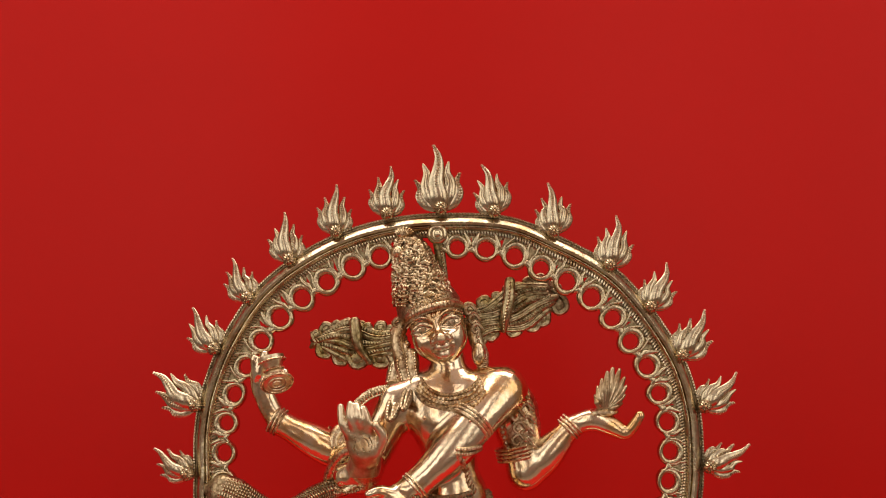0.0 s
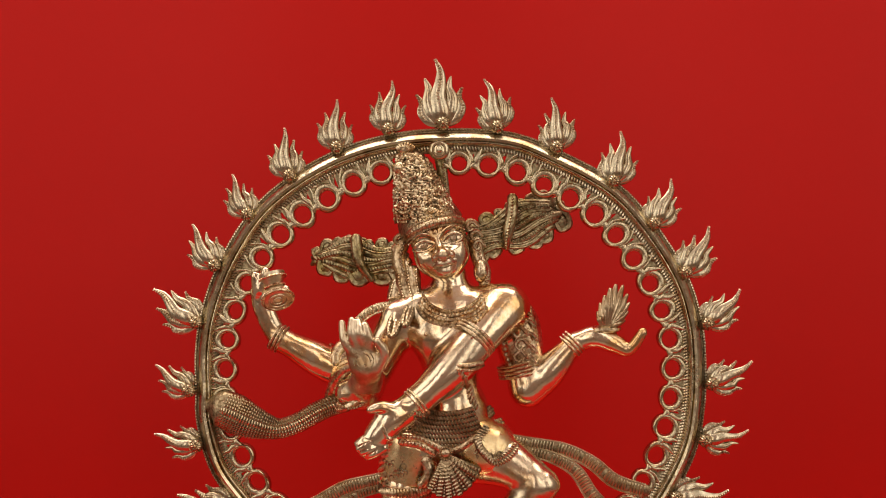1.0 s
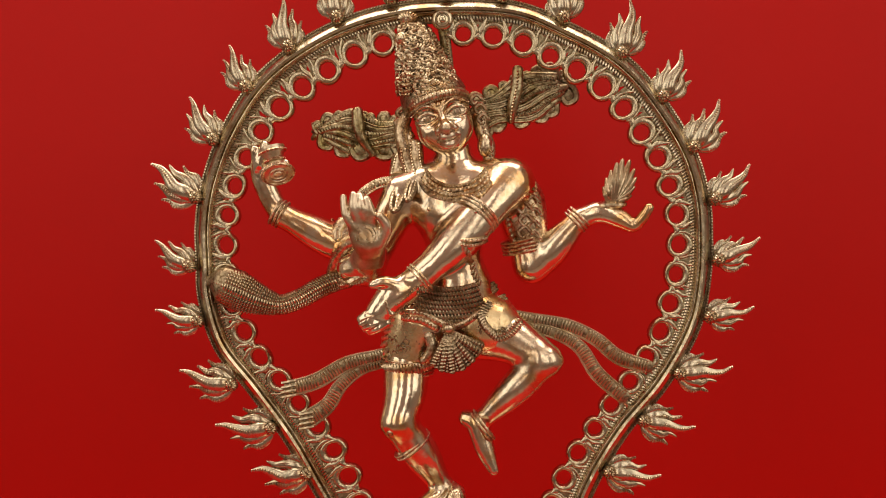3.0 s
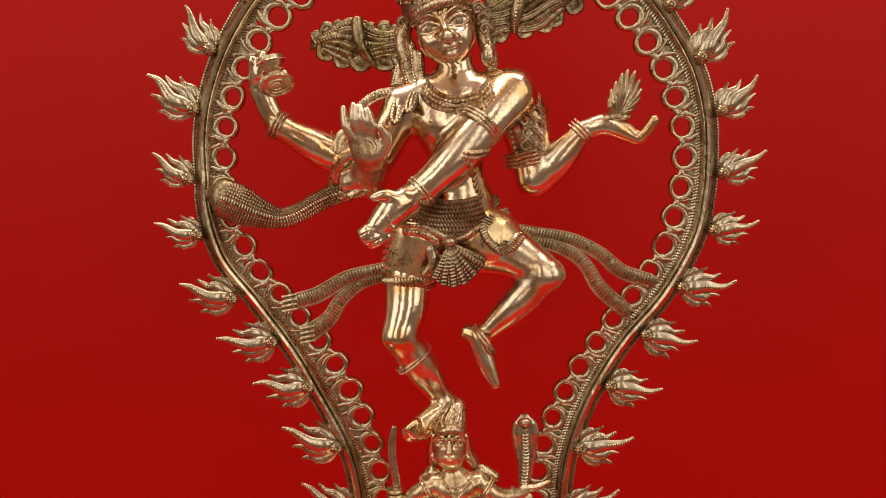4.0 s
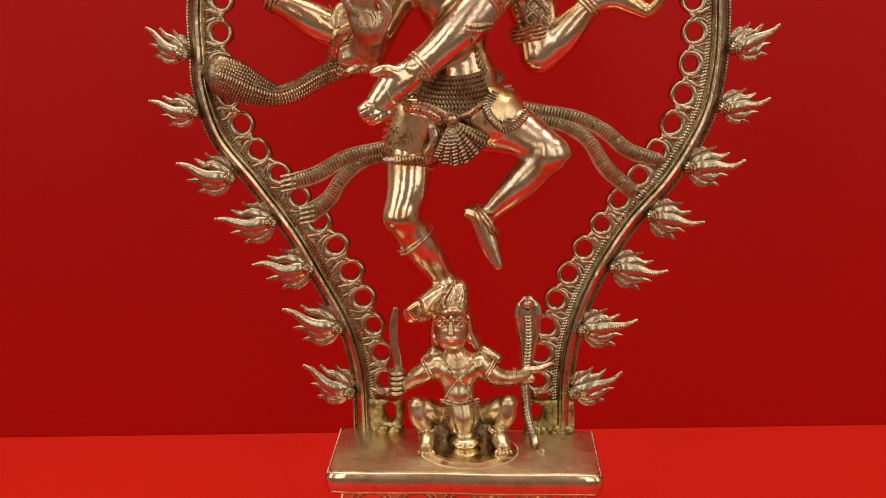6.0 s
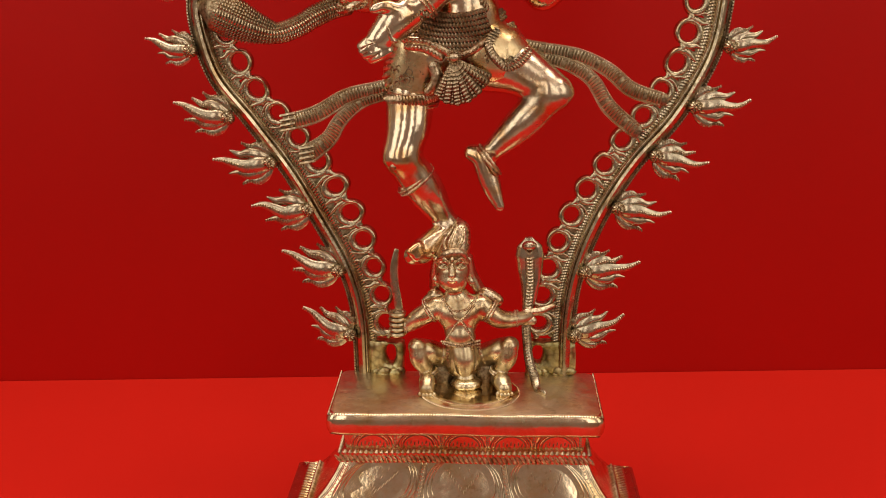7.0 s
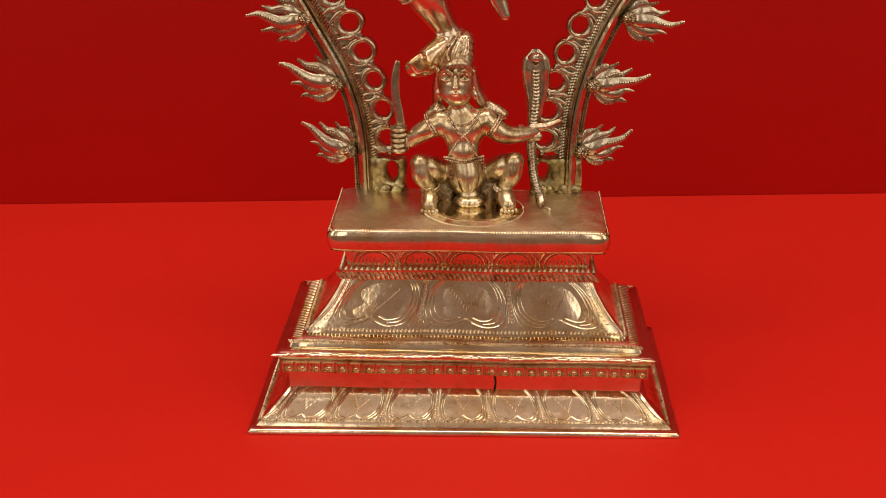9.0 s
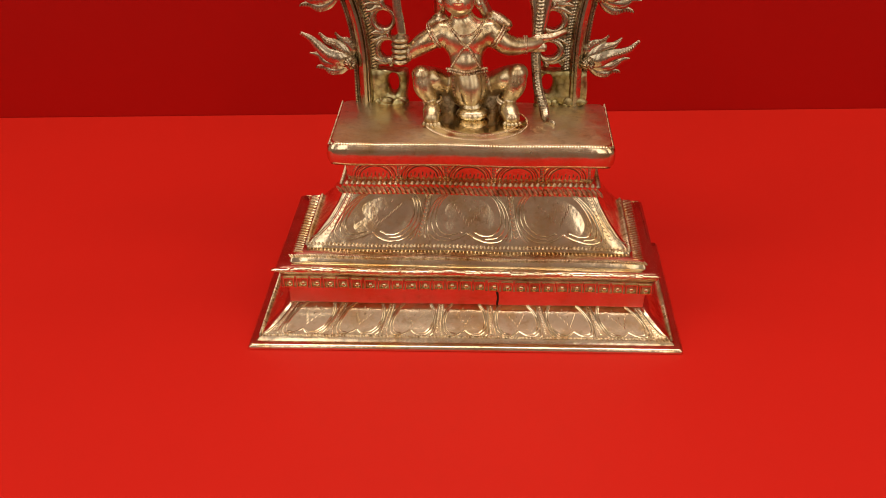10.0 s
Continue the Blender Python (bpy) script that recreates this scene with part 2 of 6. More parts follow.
INWARD = np.cross(_t, (0, -1, 0))
INWARD *= np.sign((INWARD * (np.array((0, 0, 0.47)) - RIM)).sum(1).mean())
TOP = int(np.argmax(RIM[:, 2]))


def rim_bar(profile, y0=0.0):
    """A bar along the rim with the given section: (inward, forward) pairs."""
    s = Shape()
    rings = [np.array([c + n * a + np.array((0, y0 - b, 0)) for a, b in profile]) for c, n in zip(RIM, INWARD)]
    s.loft(rings)
    return s


part("rim", rim_bar([(-0.0062, 0.002), (-0.0042, 0.0062), (-0.001, 0.0082), (0.0010, 0.0074), (0.0020, 0.0042), (0.0026, 0.0042), (0.0034, 0.0062), (0.0048, 0.0050), (0.0054, 0.0015), (0.0054, -0.003), (-0.0062, -0.003)]), ARCHED, arch, "polished ridged bronze rim")
part("outer_flange", rim_bar([(-0.0096, 0.0006), (-0.0056, 0.0018), (-0.0056, -0.0025), (-0.0096, -0.002)]), GROUND, arch, "dark flange, tarnish and recess shade in its colour")
part("inner_flange", rim_bar([(0.0048, 0.0018), (0.0100, 0.0010), (0.0112, -0.0002), (0.0100, -0.002), (0.0048, -0.0025)]), GROUND, arch, "dark flange, tarnish and recess shade in its colour")
s = Shape()
s.beads(RIM + INWARD * -0.0084 + np.array((0, -0.0020, 0)), 0.00125, 1.95, n=4)
tagged(part("outer_beading", s, FLAMED, arch), kind="stuff")
s = Shape()
s.rope(RIM + INWARD * 0.0074 + np.array((0, -0.0018, 0)), 0.0019, 1.30, 0, 0.35)
tagged(part("inner_beading", s, FLAMED, arch), kind="stuff")


def loop_mesh(seed):
    """One pierced ring of the inner fringe, z towards the rim: a raised worn lip round a hole, fused to a web with arms that run up to the rim."""
    s = Shape()
    dice = random.Random(seed)
    hole, n = 0.0062 * (1 + dice.uniform(-0.06, 0.06)), 40
    squeeze, lop = dice.uniform(-0.05, 0.06), dice.uniform(-0.10, 0.10)
    out = lambda a: 0.0112 * (1 + 0.03 * math.sin(2 * a + seed) + 0.025 * math.sin(3 * a + 2 * seed) + 0.12 * max(0.0, math.sin(a)) ** 2 + lop * 0.5 * math.cos(a))
    ring = lambda f, y: np.array([((hole + (out(a) - hole) * f) * math.cos(a) * (1 + squeeze), y, (hole + (out(a) - hole) * f) * math.sin(a)) for a in np.linspace(0, 2 * np.pi, n, endpoint=False)])
    rings = [ring(f, y) for f, y in ((0.0, 0.0030), (0.0, -0.0006), (0.10, -0.0022), (0.32, -0.0034), (0.62, -0.0036), (0.86, -0.0026), (1.0, -0.0004), (1.0, 0.0030))]
    s.loft(rings + [rings[0]], 0, False)
    nick = dice.random() < 0.35
    for k in (-1, 1):
        pinch = dice.uniform(0.0098, 0.0112) if nick and k > 0 else 0.0128
        inner = [(0.0082 * math.sin(a), 0.0082 * math.cos(a)) for a in np.linspace(0, 1.75, 9)]
        outer = [(0.0128, -0.0030 + dice.uniform(-0.001, 0.001)), (0.0128, 0.0012), (pinch, 0.0040), (pinch, 0.0074), (0.0128, 0.0100), (0.0128, 0.0150), (0.0, 0.0150)]
        poly = [(k * x, z) for x, z in inner + outer][::-k]
        s.loft([np.array([(x, y, z) for x, z in poly]) for y in (-0.0008 - dice.uniform(0, 0.0004), 0.0026)], 1)
        # the bridge to the next ring, and the arm that flares up to the rim
        s.tube([(k * 0.0078, -0.0018, -0.0042), (k * 0.0108, -0.0020, -0.0020), (k * 0.0130, -0.0016, -0.0012)], [0.0016, 0.0023, 0.0028], 8, 0.8, 0, 4)
        strong = dice.uniform(0.8, 1.3) if (seed + k) % 2 else 0.5
        s.tube([(k * 0.0100, -0.0020, -0.0010), (k * 0.0104, -0.0024, 0.0040), (k * 0.0088, -0.0024, 0.0084), (k * dice.uniform(0.0050, 0.0110), -0.0020, 0.0138)], [0.0018, 0.0021 * strong, 0.0017 * strong, 0.0010], 8, 0.8, 0, 4)
    for q in range(3):
        s.ball((dice.uniform(-0.009, 0.009), -0.0012, dice.uniform(0.0096, 0.0130)), dice.uniform(0.0010, 0.0022), dice.choice((0, 1)), (1.3, 0.7, 0.8), 5)
    return s.link("loop", [ARCHED, WEB])


LOOPS = [loop_mesh(k) for k in range(9)]
_run = np.concatenate([[0], np.cumsum(np.linalg.norm(np.diff(RIM, axis=0), axis=1))])
_run -= _run[TOP]
_off = np.interp(_run, [-0.64, -0.585, -0.54, -0.512, -0.468, -0.42, -0.392, -0.332, -0.28, -0.224, -0.168, -0.112, -0.056, 0.016, 0.068, 0.148, 0.204, 0.26, 0.312, 0.364, 0.42, 0.496, 0.54, 0.588, 0.64],
                 [0.0195, 0.0202, 0.0236, 0.0236, 0.0200, 0.0178, 0.0204, 0.0162, 0.0174, 0.0200, 0.0232, 0.0236, 0.0208, 0.0198, 0.0216, 0.0228, 0.0222, 0.0212, 0.0182, 0.0208, 0.0194, 0.0166, 0.0190, 0.0216, 0.0220])
_line = RIM + INWARD * _off[:, None]
_d = np.concatenate([[0], np.cumsum(np.linalg.norm(np.diff(_line, axis=0), axis=1))])
_d -= _d[TOP]
_fine = np.linspace(_d[0], _d[-1], 6000)
_at = np.stack([np.interp(_fine, _d, _line[:, i]) for i in range(3)], 1)
_in = np.stack([np.interp(_fine, _d, INWARD[:, i]) for i in range(3)], 1)
for first, side, gap in ((0.0130, 1, 0.02440), (0.0525, -1, 0.02488)):
    for k in range(27):
        at = side * (first + gap * k)
        if not _d[0] < at < _d[-1]:
            break
        i = int(np.argmin(np.abs(_fine - at)))
        c, z = _at[i], -_in[i] / np.linalg.norm(_in[i])
        if c[2] > 0.198:
            ob = part("loop", LOOPS[(k * 5 + (side > 0) * 4) % 9], None, arch)
            x = np.cross((0, 1, 0), z)
            tall = (np.interp(at, _d, _off) - 0.0062) / 0.0150
            ob.matrix_basis = Matrix([[x[r], (0, 1, 0)[r], z[r], c[r]] for r in range(3)] + [[0, 0, 0, 1]]) @ Matrix.Diagonal((1, 1, max(0.92, min(1.10, tall)), 1))


def flame_mesh(wide, lean, seed):
    """A flame of nested tongues, 42 mm tall along z; lean bends the tongues to one side."""
    s = Shape()
    dice = random.Random(seed)
    u = 0.042
    wob = lambda: dice.uniform(-0.03, 0.03)
    bend = lambda pts: [((x * wide + lean * 0.30 * z * (1 - z)) * u, y * u, z * u) for x, y, z in pts]

    def tongue(pts, r, beaded, groove, side=0):
        """A pointed blade with a raised spine; beaded: a row of grains along its spine or outer edge."""
        s.tube(bend(pts), [q * u for q in r], 9, 0.62)
        line = [(x, y - 0.062, z) for x, y, z in pts[1:]]
        if beaded:
            off = [side * q * 0.55 for q in r[1:]]
            s.beads(bend([(x + o, y + 0.02 * abs(side), z) for (x, y, z), o in zip(line, off)]), 0.026 * u, 1.75, 1, (1.25, 0.9, 0.8), n=4)
        if groove:
            # dark strips beside the spine, painted as shaded grooves
            for o in (-0.42, 0.42):
                s.tube(bend([(x + o * q, y + 0.018, z) for (x, y, z), q in zip(line[:3], r[1:])]), [0.013 * u, 0.018 * u, 0.006 * u], 5, 1.0, 2, 4)

    w = wob()
    tongue([(0, -0.05, 0.02), (-0.01, -0.11, 0.20), (-0.035, -0.10, 0.42), (0.020 + w, -0.06, 0.64), (0.045 + w, -0.02, 0.82), (0.0, 0.0, 1.0)], [0.12, 0.140, 0.120, 0.092, 0.062, 0.022], True, True)
    for k in (-1, 1):
        w = wob()
        tongue([(k * 0.07, -0.02, 0.04), (k * 0.17, -0.05, 0.20), (k * 0.225, -0.04, 0.38), (k * (0.190 + w * 0.4), -0.02, 0.54 + w), (k * 0.255, 0.0, 0.72 + w)], [0.095, 0.112, 0.100, 0.072, 0.018], dice.random() < 0.4, True)
        w = wob()
        tongue([(k * 0.10, 0.0, 0.02), (k * 0.27, -0.02, 0.09), (k * 0.375, -0.02, 0.22), (k * 0.355, 0.0, 0.36 + w), (k * 0.430, 0.01, 0.50 + w)], [0.080, 0.094, 0.086, 0.062, 0.018], True, False, k)
    s.tube(bend([(-0.24, 0.02, 0.15), (0, 0.02, 0.24), (0.24, 0.02, 0.15)]), 0.16 * u, 8, 0.26, 2)
    return s.link("flame", [FLAMED, CHASED, GROUND])


def rosette_mesh():
    s = Shape()
    s.ball((0, 0, 0), 0.0058, squash=(1, 0.85, 1), n=8)
    for a in np.linspace(0, 2 * np.pi, 12, endpoint=False):
        d = np.array((math.cos(a), 0, math.sin(a)))
        s.tube([d * 0.0018 + (0, -0.0048, 0), d * 0.0036 + (0, -0.0041, 0), d * 0.0054 + (0, -0.0020, 0)], [0.0005, 0.0008, 0.0007], 5, 1.0, 1, 2, (0, 0.3, 1))
    s.ball((0, -0.0052, 0), 0.0015, 1, n=5)
    return s.link("rosette", [GROUND, FLAMED])


FLAMES = {"top": [flame_mesh(0.80, 0.0, 0)], "left": [flame_mesh(0.82, -0.7, k) for k in (1, 2, 3, 7, 8)], "right": [flame_mesh(0.82, 0.7, k) for k in (4, 5, 6, 9, 10)]}
_turn = iter(range(100))
ROSETTE = rosette_mesh()


def flame(kind, foot, tip):
    foot, tip = np.array(foot), np.array(tip)
    z = tip - foot
    h = float(np.linalg.norm(z))
    z /= h
    x = np.cross((0, 1, 0), z)
    ob = part("flame", FLAMES[kind][next(_turn) % len(FLAMES[kind])], None, arch)
    m = Matrix([[x[r], (0, 1, 0)[r], z[r], foot[r]] for r in range(3)] + [[0, 0, 0, 1]])
    ob.matrix_basis = m @ Matrix.Diagonal((h / 0.042, 1, h / 0.042, 1))
    ro = part("rosette", ROSETTE, None, arch)
    ro.matrix_basis = Matrix.Translation(foot + (0, -0.005, 0))


FLAME_FEET_LEFT = [((-0.0443, 0.0000, 0.6914), (-0.0407, 0.0000, 0.7314)), ((-0.0875, 0.0000, 0.6773), (-0.0868, 0.0000, 0.7169)), ((-0.1273, 0.0000, 0.6547), (-0.1312, 0.0000, 0.6944)), ((-0.1630, 0.0000, 0.6233), (-0.1756, 0.0000, 0.6567)),
                   ((-0.1914, 0.0000, 0.5814), (-0.2097, 0.0000, 0.6158)), ((-0.2075, 0.0000, 0.5344), (-0.2432, 0.0000, 0.5621)), ((-0.2147, 0.0000, 0.4779), (-0.2429, 0.0000, 0.4991))]
FLAME_FEET_LOW_LEFT = [((-0.2094, 0.0000, 0.4319), (-0.2448, 0.0000, 0.4414)), ((-0.1834, 0.0000, 0.3783), (-0.2265, 0.0000, 0.3903)), ((-0.1516, 0.0000, 0.3414), (-0.1981, 0.0000, 0.3438)), ((-0.1230, 0.0000, 0.3023), (-0.1692, 0.0000, 0.3047)),
                       ((-0.1006, 0.0000, 0.2499), (-0.1464, 0.0000, 0.2661)), ((-0.0929, 0.0000, 0.1934), (-0.1317, 0.0000, 0.2164))]
FLAME_FEET_RIGHT = [((0.0459, 0.0000, 0.6912), (0.0360, 0.0000, 0.7309)), ((0.0947, 0.0000, 0.6732), (0.0913, 0.0000, 0.7141)), ((0.1408, 0.0000, 0.6441), (0.1477, 0.0000, 0.6851)), ((0.1735, 0.0000, 0.6088), (0.1882, 0.0000, 0.6449)),
                    ((0.1982, 0.0000, 0.5681), (0.2185, 0.0000, 0.6051)), ((0.2150, 0.0000, 0.5259), (0.2428, 0.0000, 0.5528)), ((0.2176, 0.0000, 0.4764), (0.2513, 0.0000, 0.4935))]
FLAME_FEET_LOW_RIGHT = [((0.2112, 0.0000, 0.4300), (0.2468, 0.0000, 0.4369)), ((0.1864, 0.0000, 0.3835), (0.2296, 0.0000, 0.3876)), ((0.1574, 0.0000, 0.3444), (0.1992, 0.0000, 0.3378)), ((0.1286, 0.0000, 0.3015), (0.1711, 0.0000, 0.2973)),
                        ((0.1036, 0.0000, 0.2476), (0.1477, 0.0000, 0.2552)), ((0.0963, 0.0000, 0.1926), (0.1361, 0.0000, 0.2095))]
flame("top", (0.0010, 0.0000, 0.6951), (-0.0041, 0.0000, 0.7483))
for a, b in FLAME_FEET_LEFT + FLAME_FEET_LOW_LEFT:
    flame("left", a, b)
for a, b in FLAME_FEET_RIGHT + FLAME_FEET_LOW_RIGHT:
    flame("right", a, b)

# the boss and strut at the crown of the arch, and the verdigris feet
s = Shape()
s.ball((-0.0026, -0.0050, 0.6735), 0.0088, squash=(1, 0.35, 1), n=10)
ring = [np.array((-0.0025, -0.0080, 0.6733)) + 0.0052 * np.array((math.cos(a), 0, math.sin(a))) for a in np.linspace(0, 2 * np.pi, 14, endpoint=False)]
s.tube(ring, 0.0008, 6, 1.0, 0, 2, (0, 1, 0), True)
s.ball((-0.0025, -0.0080, 0.6733), 0.0028, squash=(1, 0.5, 1), n=6)
part("boss", s, ARCHED, arch)
s = Shape()
s.tube([(-0.0019, 0.0000, 0.6707), (-0.0007, 0.0000, 0.6575), (0.0016, 0.0020, 0.6364)], [0.0055, 0.0045, 0.004], 8, 0.6)
s.beads([(0.0000, -0.0050, 0.6641), (0.0016, -0.0040, 0.6487), (0.0041, -0.0030, 0.6361)], 0.0012, 2.0, n=3)
part("strut", s, PATINA, arch)
def foot_plate(x0, x1, top, hx, hz, rx, rz, seed):
    """A corroded plate at the arch's foot, pierced by one long hole, with lumps along its base."""
    s = Shape()
    dice = random.Random(seed)
    cx, base = (x0 + x1) / 2, 0.1545
    angles = np.linspace(0, 2 * np.pi, 36, endpoint=False)

    def rim(f, y):
        out = []
        for a in angles:
            co, si = math.cos(a), math.sin(a)
            inner = np.array((hx + rx * co, hz + rz * si))
            reach = min(((x1 if co > 0 else x0) - hx) / co if abs(co) > 1e-6 else 9, ((top if si > 0 else base) - hz) / si if abs(si) > 1e-6 else 9)
            outer = np.array((hx, hz)) + reach * np.array((co, si)) * (0.95 + 0.05 * math.sin(3 * a + seed))
            q = inner * (1 - f) + outer * f
            out.append((q[0], y + dice.uniform(-0.0004, 0.0004), max(base, q[1])))
        return np.array(out)

    rings = [rim(0, 0.006), rim(0, -0.001), rim(0.12, -0.0042), rim(0.4, -0.0052), rim(0.8, -0.0048), rim(1.0, -0.0030), rim(1.0, 0.006)]
    s.loft(rings + [rings[0]], 0, False)
    return s


def crust(x0, x1, seed):
    """Lumps of corroded metal along the base of a plate."""
    s = Shape()
    dice = random.Random(seed)
    for k in range(14):
        r = dice.uniform(0.0020, 0.0060)
        s.ball((dice.uniform(x0, x1), -0.0036 - dice.uniform(0, 0.003), 0.1560 + dice.uniform(0, 0.006)), r, dice.choice((0, 0, 1)), (dice.uniform(0.8, 1.4), 0.6, dice.uniform(0.5, 0.9)), 7)
    return s


for x0, x1, hx, hz, rx, rz, seed in ((-0.0790, -0.0470, -0.0590, 0.1752, 0.0042, 0.0092, 1), (0.0545, 0.0970, 0.0648, 0.1748, 0.0046, 0.0082, 2)):
    part("foot_plate", foot_plate(x0, x1, 0.1868, hx, hz, rx, rz, seed), VERDIGRIS, arch, "greenish corroded bronze foot")
    tagged(part("crust", crust(x0 + 0.004, x1 - 0.004, seed + 5), [VERDIGRIS, SOIL], arch, "lumpy green corrosion"), kind="stuff")

# ---- the stepped pedestal ----
pedestal = tagged(new("pedestal"), "stepped bronze pedestal engraved with lotus petals, on the red floor", "pedestal")
MID, DEEP = -0.042, 0.0835


def ped(v):
    """The casting is a little askew: it leans to one side as it rises."""
    v = v.copy()
    x, y, z = v.T.copy()
    rise = np.clip(z / 0.045, 0, 1)
    v[:, 0] = x + 0.032 * z
    v[:, 2] = z - 0.013 * x * rise + 0.0004 * np.sin(x * 60 + y * 40) * rise
    return v


def tier(levels, deep=DEEP, corner=0.002, seg=20):
    """A block of rectangular sections: (half width, height) or (half width, height, half depth)."""
    rings = []
    for hx, z, *more in levels:
        hy = more[0] if more else hx - deep
        loop = []
        for sx, sy, a0 in ((1, 1, 0), (-1, 1, 90), (-1, -1, 180), (1, -1, 270)):
            for a in (0, 45, 90):
                loop.append((sx * (hx - corner) + corner * math.cos(radians(a0 + a)), MID + sy * (hy - corner) + corner * math.sin(radians(a0 + a)), z))
        fine = []
        for i in range(len(loop)):
            p, q = np.array(loop[i]), np.array(loop[(i + 1) % len(loop)])
            n = seg if np.linalg.norm(q - p) > 0.02 else 1
            fine += [p + (q - p) * k / n for k in range(n)]
        rings.append(np.array(fine))
    s = Shape()
    s.loft(rings)
    return s


def edge(hx, z, out=0.0, deep=DEEP):
    """The front and side edges of a tier, from the rear left corner to the rear right one."""
    hy = hx - deep
    y0, y1 = MID - hy - out, MID + hy
    x = hx + out
    return [[(-x, y0, z), (x, y0, z)], [(-x, y1, z), (-x, y0, z)], [(x, y0, z), (x, y1, z)]]


part("base_plate", tier([(0.1690, 0.0), (0.1706, 0.0006), (0.1706, 0.0026), (0.1690, 0.0042)], DEEP - 0.0012), PEDESTAL, pedestal, warp=ped)
part("lower_moulding", tier([(0.1655, 0.004), (0.1637, 0.0062), (0.1560, 0.0115), (0.1480, 0.0185), (0.1415, 0.0252)]), PEDESTAL, pedestal, "sloping moulding engraved with petals", warp=ped)
part("lower_neck", tier([(0.1412, 0.025), (0.1408, 0.027), (0.1415, 0.041)]), PEDESTAL, pedestal, warp=ped)
part("box_band", tier([(0.1455, 0.0405), (0.1465, 0.0415), (0.1465, 0.0508), (0.1450, 0.0518)]), SASH, pedestal, warp=ped)
part("lip", tier([(0.1455, 0.0515), (0.1485, 0.0550), (0.1488, 0.0585), (0.1465, 0.0600)]), PEDESTAL, pedestal, warp=ped)
part("middle_step", tier([(0.1400, 0.0595), (0.1390, 0.0640), (0.1375, 0.0650), (0.1295, 0.0668)]), PEDESTAL, pedestal, warp=ped)
UPPER = [(0.1285, 0.0660, 0.0450), (0.1272, 0.0692, 0.0442), (0.1188, 0.0785, 0.0398), (0.1106, 0.0890, 0.0352), (0.1038, 0.1000, 0.0315), (0.1000, 0.1085, 0.0292)]
part("upper_moulding", tier(UPPER), PEDESTAL, pedestal, "sloping moulding with large engraved petals", warp=ped)
part("upper_neck", tier([(0.1005, 0.1080, 0.0295), (0.1008, 0.1170, 0.0302), (0.0958, 0.1195, 0.0262), (0.0975, 0.1330, 0.0282), (0.0985, 0.1420, 0.0296)]), PEDESTAL, pedestal, warp=ped)
SLAB_Z = 0.1572
part("top_face", tier([(0.1058, SLAB_Z - 0.002), (0.1058, SLAB_Z + 0.0002), (0.1052, SLAB_Z + 0.0004)], 0.0636, 0.006), DULL, pedestal, "scuffed brownish top of the slab", warp=ped)
part("top_slab", tier([(0.1040, 0.1378), (0.1076, 0.1390), (0.1088, 0.1418), (0.1094, 0.1466), (0.1092, 0.1520), (0.1082, 0.1554), (0.1062, SLAB_Z)], 0.0636, 0.006), SLAB, pedestal, "rounded polished top slab", warp=ped)

for nm, hx, z, r, kind, deep in (("lower_beading", 0.1622, 0.0078, 0.0014, "bead", DEEP), ("upper_beading", 0.1272, 0.0700, 0.0016, "bead", 0.0826), ("step_rope", 0.1388, 0.0648, 0.0014, "rope", DEEP),
                           ("neck_rope", 0.1014, 0.1118, 0.0026, "rope", 0.0708), ("neck_ridge", 0.1000, 0.1172, 0.0022, "bead", 0.0708), ("slab_beading", 0.1070, 0.1562, 0.0011, "bead", 0.0640)):
    s = Shape()
    for e in edge(hx, z, 0.0, deep):
        if kind == "bead":
            s.beads(e, r, 1.9, n=3)
        else:
            s.rope(e, r, 1.45)
    tagged(part(nm, s, CHASED, pedestal, warp=ped), kind="stuff")

# wavy hammered edge of the lip
s = Shape()
dice = random.Random(7)
for e in edge(0.1487, 0.0588)[:1]:
    x = e[0][0]
    while x < e[1][0]:
        w = dice.uniform(0.0022, 0.0060)
        s.ball((x, e[0][1] - 0.0004, e[0][2] + dice.uniform(-0.0008, 0.0005)), w, 0, (1.5, 0.0020 / w, dice.uniform(0.0011, 0.0017) / w), 6)
        x += w * dice.uniform(1.3, 2.6)
tagged(part("wavy_edge", s, PEDESTAL, pedestal, warp=ped), kind="stuff")

# the row of small boxes, each with a boss
dice = random.Random(21)
for i in range(27):
    s = Shape()
    w, h = 0.0046 + dice.uniform(-0.0004, 0.0004), 0.0042
    for x0, x1, z0, z1, y in ((-w, w, -h, -h + 0.0010, -0.0020), (-w, w, h - 0.0010, h, -0.0018), (-w, -w + 0.0012, -h, h, -0.0026), (w - 0.0012, w, -h, h, -0.0026), (-w + 0.0019, -w + 0.0025, -h + 0.001, h - 0.001, -0.0008)):
        s.loft([np.array([(x0 + q, yy, z0 + q), (x1 - q, yy, z0 + q), (x1 - q, yy, z1 - q), (x0 + q, yy, z1 - q)]) for yy, q in ((0.0004, 0), (y, 0.0002))])
    s.ball((0.0004 + dice.uniform(-0.0006, 0.0006), -0.0002, -0.0012), 0.0018, squash=(1, 0.7, 1), n=6)
    s.tube([(-0.0014, -0.0002, -0.0022), (0.0006, -0.0004, -0.0034), (0.0024, -0.0002, -0.0020)], [0.0003, 0.0005, 0.0003], 5, 1.0, 0, 3)
    ob = part("panel", s, PEDESTAL, pedestal)
    ob.location = ped(np.array([[-0.1395 + 0.279 * i / 26, MID - (0.1465 - DEEP), 0.0462]]))[0]

